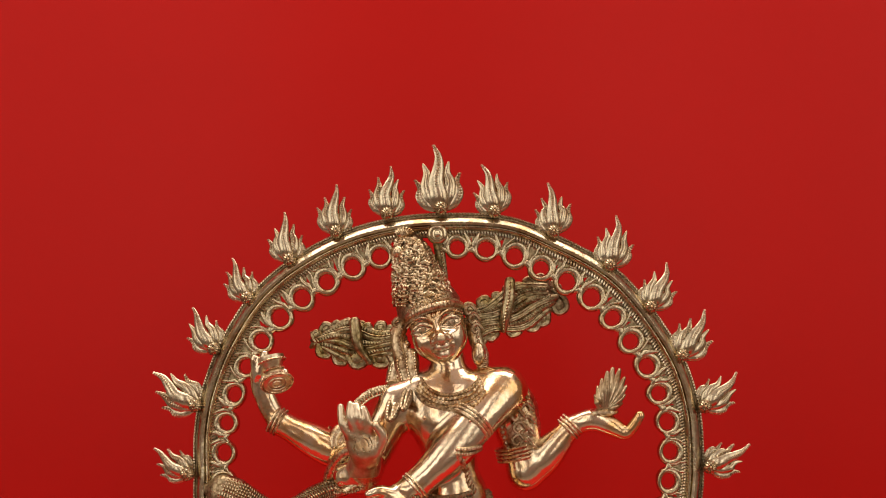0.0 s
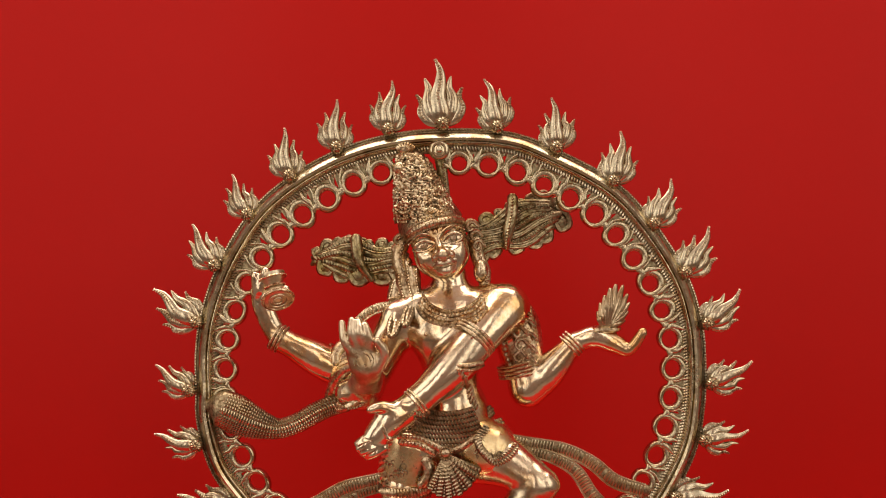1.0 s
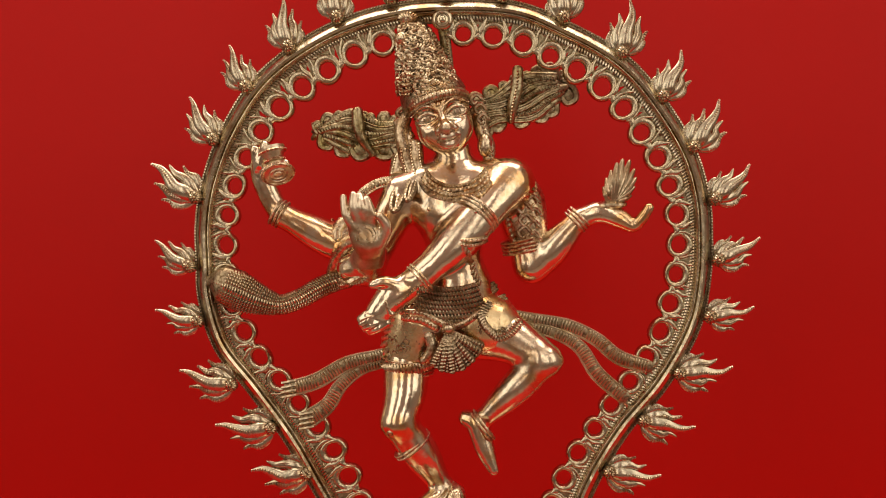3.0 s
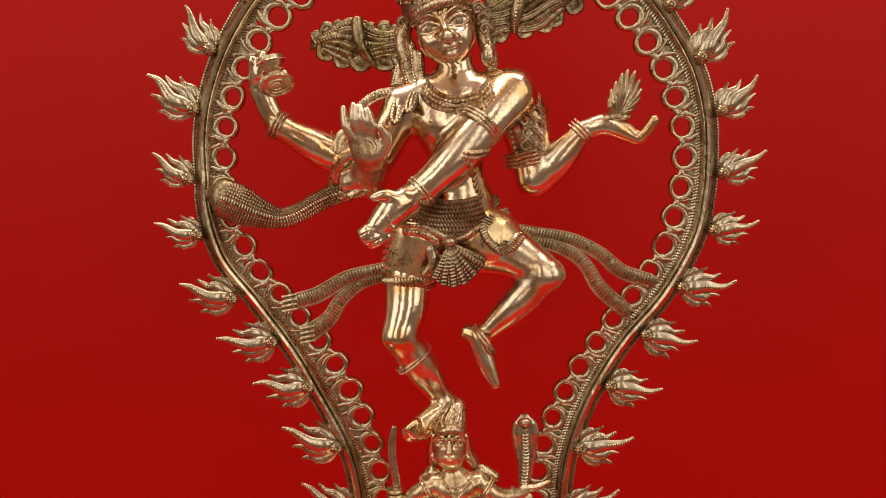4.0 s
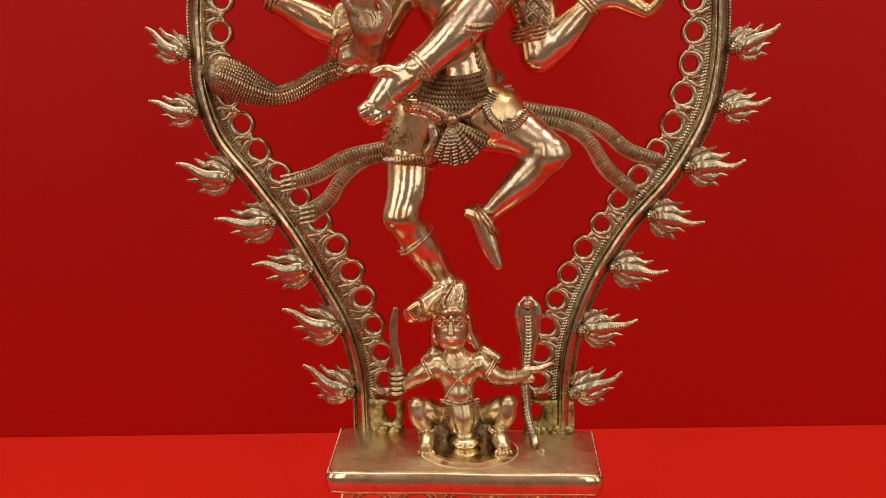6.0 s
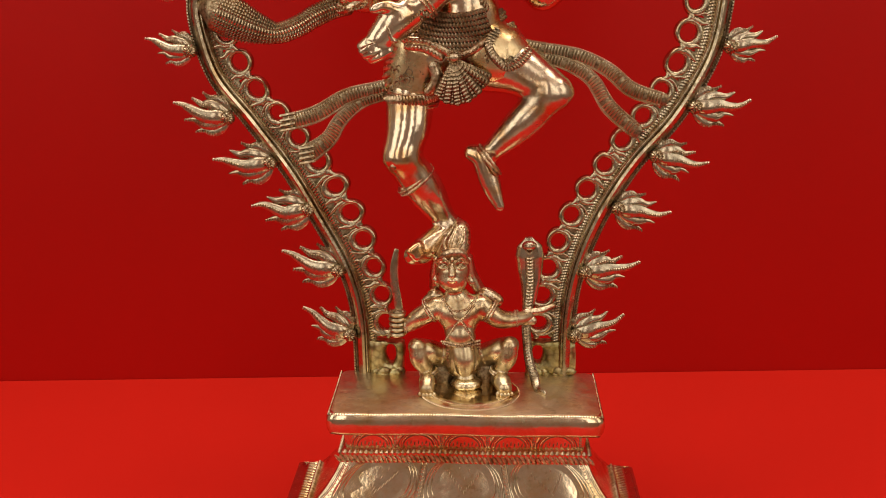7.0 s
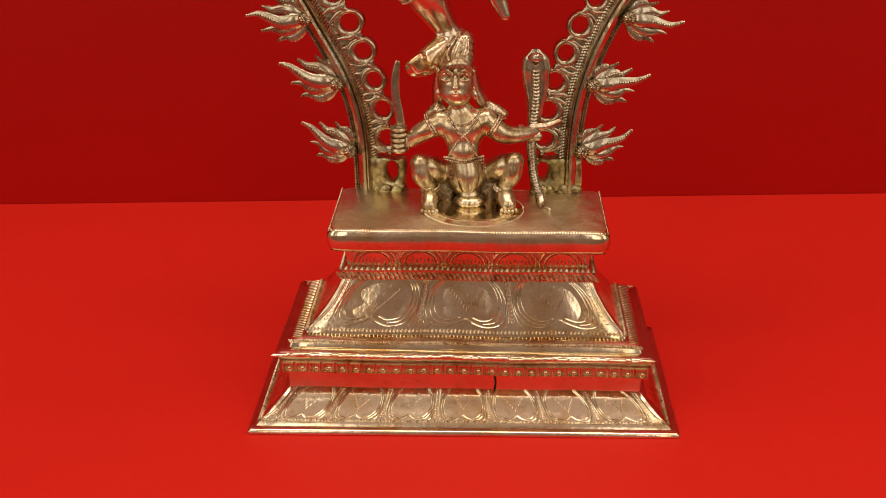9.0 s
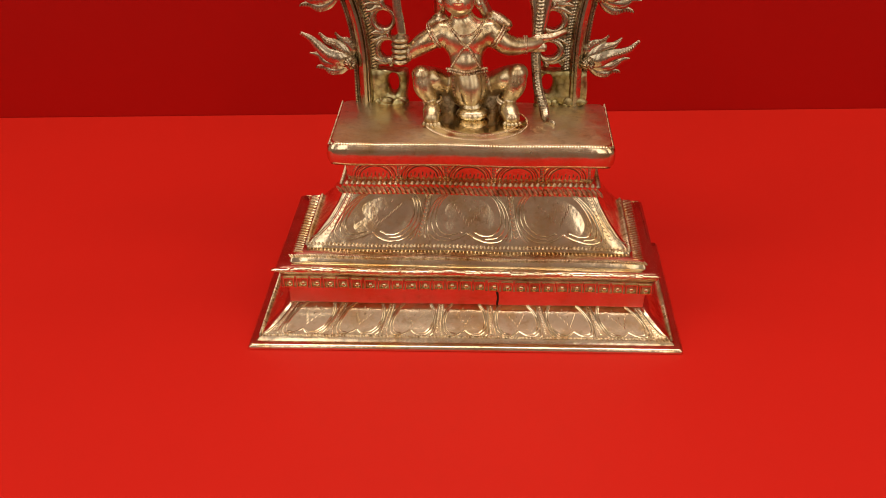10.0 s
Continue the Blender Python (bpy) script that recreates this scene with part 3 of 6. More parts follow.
# engraved petals: fine raised lines on the sloping faces
LOWER = [(0.1637, 0.0062, 0.0802), (0.1560, 0.0115, 0.0725), (0.1480, 0.0185, 0.0645), (0.1415, 0.0252, 0.0580)]
UPPER = UPPER[1:]


def on_slope(levels, x, v, lift=0.0002):
    """A point of a tier's front face: x in metres, v from the foot (0) to the top (1)."""
    k = np.linspace(0, 1, len(levels))
    hx, z, hy = (np.interp(v, k, [l[i] for l in levels]) for i in range(3))
    return (x * hx / levels[0][0], MID - hy - lift, z)


def engrave(s, levels, pts, r=0.0006, mat=0, lift=0.0002):
    s.tube([on_slope(levels, x, v, lift) for x, v in pts], r, 5, 1.0, mat, 5)


def petal(levels, xc, w, rows, dots, swell=False):
    """A heart-shaped petal: nested fine outlines and a V of small chased ticks, on a soft swelling."""
    s = Shape()
    bulge = lambda x, v: 0.0008 * max(0.0, 1 - ((x - xc) / w / 0.80) ** 2 - ((v - 0.56) / 0.46) ** 2) ** 2 if swell else 0.0
    if swell:
        grid = [[on_slope(levels, xc + w * 0.80 * r * math.cos(a), 0.56 + 0.46 * r * math.sin(a), 0.0008 * (1 - r * r) ** 2 - 0.0004 * r ** 6) for a in np.linspace(0, 2 * np.pi, 40, endpoint=False)] for r in (1.0, 0.93, 0.85, 0.75, 0.64, 0.52, 0.40, 0.28, 0.15, 0.02)]
        s.loft([np.array(g) for g in grid])
    half = [(-0.66, 1.00), (-0.86, 0.80), (-0.95, 0.56), (-0.90, 0.34), (-0.70, 0.17), (-0.42, 0.13), (-0.16, 0.20), (0.0, 0.29)]
    for j, k in enumerate(rows):
        for m in (-1, 1):
            stop = len(half) if j == 0 else len(half) - 1 - j % 2
            line = [(xc + m * x * w * k, 1 - (1 - v) * (0.30 + 0.70 * k)) for x, v in half[:stop]]
            engrave(s, levels, line, 0.00042, 0, 0.0003)
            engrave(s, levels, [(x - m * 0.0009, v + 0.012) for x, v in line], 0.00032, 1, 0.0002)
    for j in range(dots):
        f = (j + 0.5) / dots * 2 - 1
        x, v = xc + f * w * 0.42, 0.40 + 0.34 * abs(f)
        engrave(s, levels, [(x, v), (x + w * 0.02, v + 0.07)], 0.00036, 1 if swell else 0, 0.0003 + bulge(x, v))
    for x, v in ((-0.12, 0.86), (0.14, 0.82), (0.02, 0.66)):
        engrave(s, levels, [(xc + x * w, v), (xc + x * w + w * 0.02, v + 0.05)], 0.00036, 1, 0.0003 + bulge(xc + x * w, v))
    return s


def strip(levels, xc, w):
    s = Shape()
    for m in (-1, 1):
        engrave(s, levels, [(xc + m * w * 0.35, 0.99), (xc + m * w * 0.40, 0.5), (xc + m * w * 0.75, 0.22), (xc + m * w * 1.3, 0.12)], 0.0004)
        engrave(s, levels, [(xc + m * w * 0.62, 0.99), (xc + m * w * 0.70, 0.5), (xc + m * w * 1.10, 0.26), (xc + m * w * 1.7, 0.14)], 0.00034, 1)
    for v in np.linspace(0.2, 0.95, 12):
        for m in (-1, 1):
            s.tube([on_slope(levels, xc + m * w * 0.06, v), on_slope(levels, xc + m * w * 0.30, v + 0.03)], 0.0004, 5, 1.0, 0, 1)
    return s


for xc in (-0.0805, 0.0, 0.0805):
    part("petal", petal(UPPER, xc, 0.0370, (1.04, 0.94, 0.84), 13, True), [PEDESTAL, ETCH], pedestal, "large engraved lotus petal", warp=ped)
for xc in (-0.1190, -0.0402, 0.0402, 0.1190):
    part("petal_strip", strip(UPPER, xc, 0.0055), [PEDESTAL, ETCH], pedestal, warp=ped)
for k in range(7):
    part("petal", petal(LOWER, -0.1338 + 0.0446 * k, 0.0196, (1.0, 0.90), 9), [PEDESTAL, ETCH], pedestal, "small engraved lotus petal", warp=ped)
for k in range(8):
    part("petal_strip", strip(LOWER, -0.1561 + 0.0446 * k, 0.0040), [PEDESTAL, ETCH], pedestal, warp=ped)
# hatched side faces of the middle step
for side in (-1, 1):
    s = Shape()
    for y in np.arange(MID - 0.050, MID + 0.050, 0.0030):
        s.tube([(side * 0.1300, y, 0.0672), (side * 0.1345, y + 0.0006, 0.0662), (side * 0.1378, y + 0.0010, 0.0655)], [0.0003, 0.0004, 0.0003], 5, 1.0, 0, 2)
    tagged(part("side_hatching", s, PEDESTAL, pedestal, warp=ped), kind="stuff")
neck_y = lambda z: MID - float(np.interp(z, [0.1195, 0.1330, 0.1420], [0.0262, 0.0282, 0.0296])) - 0.0001
for k in range(5):
    s = Shape()
    xc = -0.074 + 0.037 * k
    for q, mat, r in ((1.0, 0, 0.0007), (0.90, 1, 0.0005), (0.78, 0, 0.0006), (0.68, 1, 0.0005)):
        pts = [(xc + 0.0178 * q * math.cos(a), 0.1212 + 0.0155 * q * math.sin(a)) for a in np.linspace(0.05, math.pi - 0.05, 11)]
        s.tube([(x, neck_y(z), z) for x, z in pts], r, 5, 1.0, mat, 3)
    for j in range(7):
        x, z = xc + (j - 3) * 0.0030, 0.1222 + 0.0012 * (j % 2)
        s.tube([(x, neck_y(z), z), (x + 0.0003, neck_y(z + 0.0026), z + 0.0026)], 0.0005, 5, 1.0, 1, 1)
    for o in (-0.0016, 0.0016):
        s.tube([(xc + 0.0185 + o, neck_y(z), z) for z in (0.1205, 0.1290, 0.1365)], [0.0005, 0.0009, 0.0005], 5, 1.0, 0, 3)
    for z in np.arange(0.1215, 0.1365, 0.0022):
        s.tube([(xc + 0.0175, neck_y(z), z + 0.0006), (xc + 0.0185, neck_y(z), z), (xc + 0.0195, neck_y(z), z + 0.0006)], 0.0005, 5, 1.0, 1, 1)
    part("scroll", s, [PEDESTAL, GROUND], pedestal, warp=ped)
crack = Shape()
crack.tube([(0.0250, MID - 0.0583, 0.0260), (0.0256, MID - 0.0584, 0.0320), (0.0247, MID - 0.0586, 0.0375)], [0.0009, 0.0007, 0.0010], 6, 0.4, 0, 3)
part("crack", crack, DARK, pedestal, "dark crack in the metal", warp=ped)

# round lotus disc under the small figure
s = Shape()
w = np.linspace(0, 2 * np.pi, 40, endpoint=False)
hub = np.array((0.0035, -0.0440, 0.0))
rings = [np.array([hub + (r * math.cos(a), r * 0.86 * math.sin(a), z) for a in w]) for r, z in ((0.0400, SLAB_Z - 0.001), (0.0402, SLAB_Z + 0.0010), (0.0390, SLAB_Z + 0.0016), (0.0340, SLAB_Z + 0.0016), (0.0330, SLAB_Z + 0.0024), (0.0280, SLAB_Z + 0.0026))]
s.loft(rings)
s.beads(rings[1][::2], 0.0010, 1.9, closed=True, n=3)
s.beads(rings[4][::2], 0.0007, 3.0, closed=True, n=3)
part("lotus_disc", s, PEDESTAL, pedestal, "round beaded disc", warp=ped)
# ---- modelled bodies: soft clay forms turned into one skin ----
class Clay:
    """A field of distances on a grid, to which rounded limbs are added and from which hollows are taken."""

    def __init__(self, lo, hi, h):
        self.lo, self.h = np.array(lo, float), h
        n = [int(math.ceil((b - a) / h)) + 1 for a, b in zip(lo, hi)]
        self.n, self.d = n, np.full(n, 1.0, np.float32)

    def near(self, lo, hi):
        a = [max(0, int((l - o) / self.h)) for l, o in zip(lo, self.lo)]
        b = [min(n, int((u - o) / self.h) + 2) for u, o, n in zip(hi, self.lo, self.n)]
        box = tuple(slice(i, max(i, j)) for i, j in zip(a, b))
        return box, [(self.lo[k] + np.arange(a[k], max(a[k], b[k])) * self.h).astype(np.float32) for k in range(3)]

    def blend(self, box, e, k, cut=False):
        d = self.d[box]
        if cut:
            w = np.clip(0.5 - 0.5 * (d + e) / k, 0, 1)
            self.d[box] = d * (1 - w) - e * w + k * w * (1 - w)
        else:
            w = np.clip(0.5 + 0.5 * (d - e) / k, 0, 1)
            self.d[box] = d * (1 - w) + e * w - k * w * (1 - w)

    def limb(self, points, radii, k=0.006, flat=1.0, cut=False):
        """A limb that swells and bends smoothly through the given joints."""
        n = 14
        p = glide(points, n) if len(points) > 2 else np.linspace(points[0], points[1], 3)
        r = glide([(q, 0, 0) for q in radii], n)[:, 0] if len(points) > 2 else np.linspace(radii[0], radii[1], 3)
        q = r.max() + k * 2 + 3 * self.h
        box, (x, y, z) = self.near(p.min(0) - q, p.max(0) + q)
        e = np.full((len(x), len(y), len(z)), 1.0, np.float32)
        for a, b, ra, rb in zip(p, p[1:], r, r[1:]):
            ab = (b - a).astype(np.float32)
            q = max(ra, rb) + k * 2 + 3 * self.h
            lo, hi = np.minimum(a, b) - q, np.maximum(a, b) + q
            cut_ = [slice(np.searchsorted(w, lo[i]), np.searchsorted(w, hi[i])) for i, w in enumerate((x, y, z))]
            px, py, pz = (w[c] - np.float32(a[i]) for i, (w, c) in enumerate(zip((x, y, z), cut_)))
            px, py, pz = px[:, None, None], py[None, :, None], pz[None, None, :]
            t = np.clip((px * ab[0] + py * ab[1] + pz * ab[2]) / np.float32(ab @ ab + 1e-12), 0, 1)
            f = np.sqrt((px - ab[0] * t) ** 2 + ((py - ab[1] * t) / np.float32(flat)) ** 2 + (pz - ab[2] * t) ** 2) - (np.float32(ra) + np.float32(rb - ra) * t)
            e[tuple(cut_)] = np.minimum(e[tuple(cut_)], f)
        self.blend(box, (e * min(1.0, flat)).astype(np.float32), k, cut)

    def egg(self, c, radii, k=0.006, turn=0.0, cut=False):
        """An ellipsoid, turned about the y axis by some degrees."""
        c, r = np.array(c), np.array(radii)
        q = max(radii) + k * 2 + 3 * self.h
        box, (x, y, z) = self.near(c - q, c + q)
        px, py, pz = x[:, None, None] - c[0], y[None, :, None] - c[1], z[None, None, :] - c[2]
        co, si = math.cos(radians(turn)), math.sin(radians(turn))
        px, pz = px * co - pz * si, px * si + pz * co
        k0 = np.sqrt((px / r[0]) ** 2 + (py / r[1]) ** 2 + (pz / r[2]) ** 2)
        k1 = np.sqrt((px / r[0] ** 2) ** 2 + (py / r[1] ** 2) ** 2 + (pz / r[2] ** 2) ** 2) + 1e-9
        self.blend(box, (k0 * (k0 - 1) / k1).astype(np.float32), k, cut)

    def front(self, p, lift=0.0):
        """The point of the skin seen from the front at p's x and z."""
        i, k = (int(round((p[a] - self.lo[a]) / self.h)) for a in (0, 2))
        if 0 <= i < self.n[0] and 0 <= k < self.n[2]:
            inside = np.nonzero(self.d[i, :, k] < 0)[0]
            if len(inside):
                return np.array((p[0], self.lo[1] + inside[0] * self.h - lift, p[2]))
        return np.array(p, float)

    def drape(self, path, lift=0.0, step=6):
        q = np.array([self.front(p, lift) for p in glide(path, step)])
        if len(q) > 6:
            y = np.convolve(np.pad(q[:, 1], 2, mode="edge"), np.ones(5) / 5, "valid")
            q[:, 1] = np.minimum(y, q[:, 1])
        return q

    def skin(self, smooth=6):
        d, n = self.d, self.n
        neg = d < 0
        count = np.zeros([m - 1 for m in n], np.int8)
        corners = [(a, b, c) for a in (0, 1) for b in (0, 1) for c in (0, 1)]
        for a, b, c in corners:
            count += neg[a:n[0] - 1 + a, b:n[1] - 1 + b, c:n[2] - 1 + c]
        act = np.argwhere((count > 0) & (count < 8))
        ids = np.full(count.shape, -1, np.int32)
        ids[tuple(act.T)] = np.arange(len(act))
        pos, num = np.zeros((len(act), 3)), np.zeros(len(act))
        for a in corners:
            for ax in range(3):
                if a[ax]:
                    continue
                b = list(a)
                b[ax] = 1
                u, w = d[tuple((act + a).T)], d[tuple((act + b).T)]
                hit = (u < 0) != (w < 0)
                s = np.where(hit, u / np.where(hit, u - w, 1), 0)
                q = np.array(a) + np.zeros((len(act), 3))
                q[:, ax] += s
                pos += q * hit[:, None]
                num += hit
        v = self.lo + (act + pos / num[:, None]) * self.h
        quads = []
        for ax in range(3):
            o1, o2 = [(1, 2), (2, 0), (0, 1)][ax]
            sl = [slice(1, m - 1) for m in n]
            lo_, hi_ = list(sl), list(sl)
            lo_[ax], hi_[ax] = slice(0, n[ax] - 1), slice(1, n[ax])
            u, w = neg[tuple(lo_)], neg[tuple(hi_)]
            at = np.argwhere(u != w)
            sign = u[tuple(at.T)]
            at = at + [0 if k == ax else 1 for k in range(3)]
            e1, e2 = np.eye(3, dtype=int)[o1], np.eye(3, dtype=int)[o2]
            f = np.stack([ids[tuple((at - s).T)] for s in (e1 + e2, e2, 0 * e1, e1)], 1)
            f[~sign] = f[~sign][:, ::-1]
            quads.append(f)
        quads = np.concatenate(quads)
        quads = quads[(quads >= 0).all(1)]
        e = np.concatenate([quads[:, [k, (k + 1) % 4]] for k in range(4)])
        for it in range(smooth * 2):
            acc, num = np.zeros_like(v), np.zeros(len(v))
            for ax in range(3):
                acc[:, ax] = np.bincount(e[:, 0], v[e[:, 1], ax], len(v)) + np.bincount(e[:, 1], v[e[:, 0], ax], len(v))
            num = np.bincount(e[:, 0], minlength=len(v)) + np.bincount(e[:, 1], minlength=len(v))
            v = v + (acc / np.maximum(num, 1)[:, None] - v) * (0.6 if it % 2 == 0 else -0.45)
        return v, quads.tolist()


def ring_round(s, c, axis, r, thick, mat, beaded=True, flat=1.0):
    """A bangle round a limb."""
    axis = np.array(axis, float) / np.linalg.norm(axis)
    a = np.cross(axis, (0, 1, 0))
    a /= np.linalg.norm(a)
    b = np.cross(axis, a)
    loop = [np.array(c) + r * (math.cos(w) * a + flat * math.sin(w) * b) for w in np.linspace(0, 2 * np.pi, 16, endpoint=False)]
    s.tube(loop, thick, 6, 1.0, mat, 2, axis, True)
    if beaded:
        wide = [np.array(c) + (r + thick * 0.6) * (math.cos(w) * a + flat * math.sin(w) * b) for w in np.linspace(0, 2 * np.pi, 16, endpoint=False)]
        s.beads(wide, thick * 0.62, 1.9, mat, closed=True, n=3)


def ribbon(s, path, width, mat, flat=0.35, ground=5):
    """A ribbed sash with beaded edges over a ground darkened by tarnish and painted shade."""
    s.tube(path, width, 10, flat, ground, 10)
    p = even(glide(path, 12), 0.0025)
    t = np.gradient(p, axis=0)
    t /= np.linalg.norm(t, axis=1)[:, None]
    w = np.interp(np.linspace(0, 1, len(p)), np.linspace(0, 1, len(width)), width)
    a = np.cross((0, 1, 0), t)
    front = lambda k: np.array((0, -w[k] * flat * 0.93, 0))
    for k in range(1, len(p) - 1):
        if k % 9 != 0:
            s.tube([p[k] - a[k] * w[k] * 0.74 + front(k) * 0.74, p[k] - t[k] * 0.0005 + front(k) * 1.05, p[k] + a[k] * w[k] * 0.74 + front(k) * 0.74], [0.0008, 0.0010, 0.0008], 5, 1.0, mat, 3)
    for side in (-1, 1):
        s.tube([p[k] + side * a[k] * w[k] * 0.86 + front(k) * 0.45 for k in range(0, len(p), 2)], 0.0011, 6, 1.0, mat, 2)
        s.beads([p[k] + side * a[k] * w[k] * 0.96 + front(k) * 0.5 for k in range(0, len(p), 2)], 0.0010, 2.0, mat, n=3)


# ---- the dancing figure ----
def dancing_figure():
    body = Clay((-0.165, -0.068, 0.222), (0.185, 0.05, 0.63), 0.0012)
    # trunk
    body.egg((0.0028, 0.0000, 0.5269), (0.035, 0.023, 0.030), 0.01)
    body.limb([(-0.0190, 0.0000, 0.5414), (0.0345, 0.0000, 0.5413)], [0.019, 0.020], 0.012)
    body.egg((-0.0146, -0.0130, 0.5234), (0.016, 0.011, 0.014), 0.008)
    body.egg((0.0201, -0.0130, 0.5228), (0.016, 0.011, 0.014), 0.008)
    body.limb([(0.0035, 0.0000, 0.5165), (0.0035, 0.0000, 0.4931), (0.0050, 0.0000, 0.4743), (0.0045, 0.0020, 0.4529)], [0.029, 0.0235, 0.0225, 0.031], 0.012)
    body.egg((0.0043, -0.0120, 0.4739), (0.019, 0.013, 0.017), 0.008)
    body.egg((-0.0016, 0.0000, 0.4322), (0.046, 0.027, 0.028), 0.012)
    body.limb([(0.0040, 0.0020, 0.5446), (0.0040, 0.0020, 0.5681)], [0.0175, 0.0150], 0.008)
    # the arm laid across the chest, with its hanging hand
    body.limb([(0.0489, -0.0060, 0.5427), (0.0275, -0.0240, 0.5197), (0.0052, -0.0330, 0.4954), (-0.0212, -0.0400, 0.4714)], [0.0205, 0.0165, 0.0165, 0.0110], 0.008)
    body.limb([(-0.0212, -0.0400, 0.4714), (-0.0333, -0.0430, 0.4628), (-0.0447, -0.0450, 0.4561), (-0.0555, -0.0460, 0.4440)], [0.0110, 0.0114, 0.0122, 0.0104], 0.005, 0.7)
    for a, b, c in (((-0.0573, -0.0460, 0.4436), (-0.0651, -0.0480, 0.4417), (-0.0706, -0.0470, 0.4386)), ((-0.0546, -0.0470, 0.4406), (-0.0632, -0.0500, 0.4380), (-0.0691, -0.0490, 0.4349)), ((-0.0521, -0.0470, 0.4374), (-0.0607, -0.0500, 0.4345), (-0.0666, -0.0490, 0.4313)), ((-0.0496, -0.0460, 0.4350), (-0.0565, -0.0490, 0.4311), (-0.0624, -0.0480, 0.4280))):
        body.limb([a, b, c], [0.0042, 0.0037, 0.0030], 0.0006)
    body.limb([(-0.0405, -0.0460, 0.4641), (-0.0502, -0.0500, 0.4678), (-0.0593, -0.0510, 0.4658)], [0.0062, 0.0048, 0.0036], 0.002)
    # the rear arm that carries the flame
    body.limb([(0.0523, 0.0060, 0.5360), (0.0593, 0.0080, 0.5055), (0.0671, 0.0060, 0.4735)], [0.0185, 0.0165, 0.0145], 0.008)
    body.limb([(0.0671, 0.0060, 0.4735), (0.0832, 0.0030, 0.4867), (0.1050, 0.0000, 0.5110)], [0.0145, 0.0145, 0.0085], 0.006)
    body.limb([(0.1050, 0.0000, 0.5110), (0.1225, -0.0030, 0.5165), (0.1388, -0.0050, 0.5108), (0.1486, -0.0070, 0.5052), (0.1549, -0.0090, 0.5108), (0.1608, -0.0110, 0.5201)], [0.0085, 0.0095, 0.0085, 0.0055, 0.0050, 0.0042], 0.004, 0.9)
    # the rear arm that holds the drum
    body.limb([(-0.0368, 0.0100, 0.5345), (-0.0674, 0.0160, 0.5089), (-0.0957, 0.0100, 0.4947)], [0.0180, 0.0150, 0.0140], 0.008)
    body.limb([(-0.0957, 0.0100, 0.4947), (-0.1093, 0.0060, 0.5020), (-0.1375, 0.0000, 0.5181)], [0.0140, 0.0145, 0.0090], 0.006)
    body.limb([(-0.1375, 0.0000, 0.5181), (-0.1449, 0.0000, 0.5295), (-0.1508, -0.0020, 0.5453), (-0.1541, -0.0030, 0.5595)], [0.0090, 0.0095, 0.0095, 0.0085], 0.005, 0.8)
    for a, b in (((-0.1546, -0.0060, 0.5573), (-0.1563, -0.0100, 0.5724)), ((-0.1511, -0.0090, 0.5611), (-0.1472, -0.0130, 0.5760)), ((-0.1464, -0.0100, 0.5526), (-0.1306, -0.0160, 0.5609))):
        body.limb([a, b], [0.0055, 0.0040], 0.0018)
    # the raised open hand
    body.limb([(-0.0392, -0.0030, 0.5334), (-0.0570, -0.0060, 0.4994), (-0.0692, -0.0100, 0.4758)], [0.0185, 0.0165, 0.0150], 0.008)
    body.limb([(-0.0692, -0.0100, 0.4758), (-0.0631, -0.0320, 0.4892), (-0.0620, -0.0420, 0.4984)], [0.0150, 0.0125, 0.0110], 0.006)
    body.limb([(-0.0610, -0.0430, 0.4949), (-0.0638, -0.0450, 0.5032), (-0.0667, -0.0460, 0.5114)], [0.0105, 0.0128, 0.0118], 0.004, 0.6)
    for a, b, c in (((-0.0737, -0.0480, 0.5117), (-0.0791, -0.0500, 0.5218), (-0.0810, -0.0470, 0.5345)), ((-0.0690, -0.0490, 0.5153), (-0.0728, -0.0530, 0.5272), (-0.0729, -0.0500, 0.5368)), ((-0.0641, -0.0490, 0.5161), (-0.0660, -0.0540, 0.5271), (-0.0676, -0.0500, 0.5358)), ((-0.0588, -0.0480, 0.5141), (-0.0596, -0.0520, 0.5242), (-0.0623, -0.0500, 0.5330))):
        body.limb([a, b, c], [0.0042, 0.0036, 0.0027], 0.001)
    body.limb([(-0.0536, -0.0450, 0.4976), (-0.0476, -0.0500, 0.5105), (-0.0524, -0.0540, 0.5198)], [0.0052, 0.0044, 0.0034], 0.002)
    body.egg((-0.0755, -0.0140, 0.4752), (0.0165, 0.0130, 0.0125), 0.004)
    # the standing leg
    body.limb([(-0.0275, 0.0000, 0.4307), (-0.0358, -0.0030, 0.4041), (-0.0387, -0.0120, 0.3730), (-0.0447, -0.0200, 0.3494)], [0.0270, 0.0205, 0.0178, 0.0140], 0.008)
    body.limb([(-0.0447, -0.0200, 0.3494), (-0.0284, -0.0080, 0.3216), (-0.0146, 0.0000, 0.2965), (-0.0082, 0.0000, 0.2871)], [0.0136, 0.0156, 0.0104, 0.0088], 0.006)
    body.limb([(-0.0037, 0.0020, 0.2825), (-0.0162, -0.0090, 0.2782), (-0.0284, -0.0200, 0.2716), (-0.0362, -0.0240, 0.2686)], [0.0105, 0.0118, 0.0108, 0.0082], 0.005, 0.75)
    for k in range(5):
        a, b = np.array((-0.0294, -0.0260, 0.2745)), np.array((-0.0362, -0.0300, 0.2706))
        o = np.array((0.0013, 0.0006, -0.0018)) * (k - 2)
        body.limb([a + o, b + o], [0.0034, 0.0030], 0.0008)
    # the raised leg
    body.limb([(0.0200, 0.0000, 0.4240), (0.0473, -0.0080, 0.4152), (0.0745, -0.0200, 0.3993)], [0.0275, 0.0208, 0.0138], 0.008)
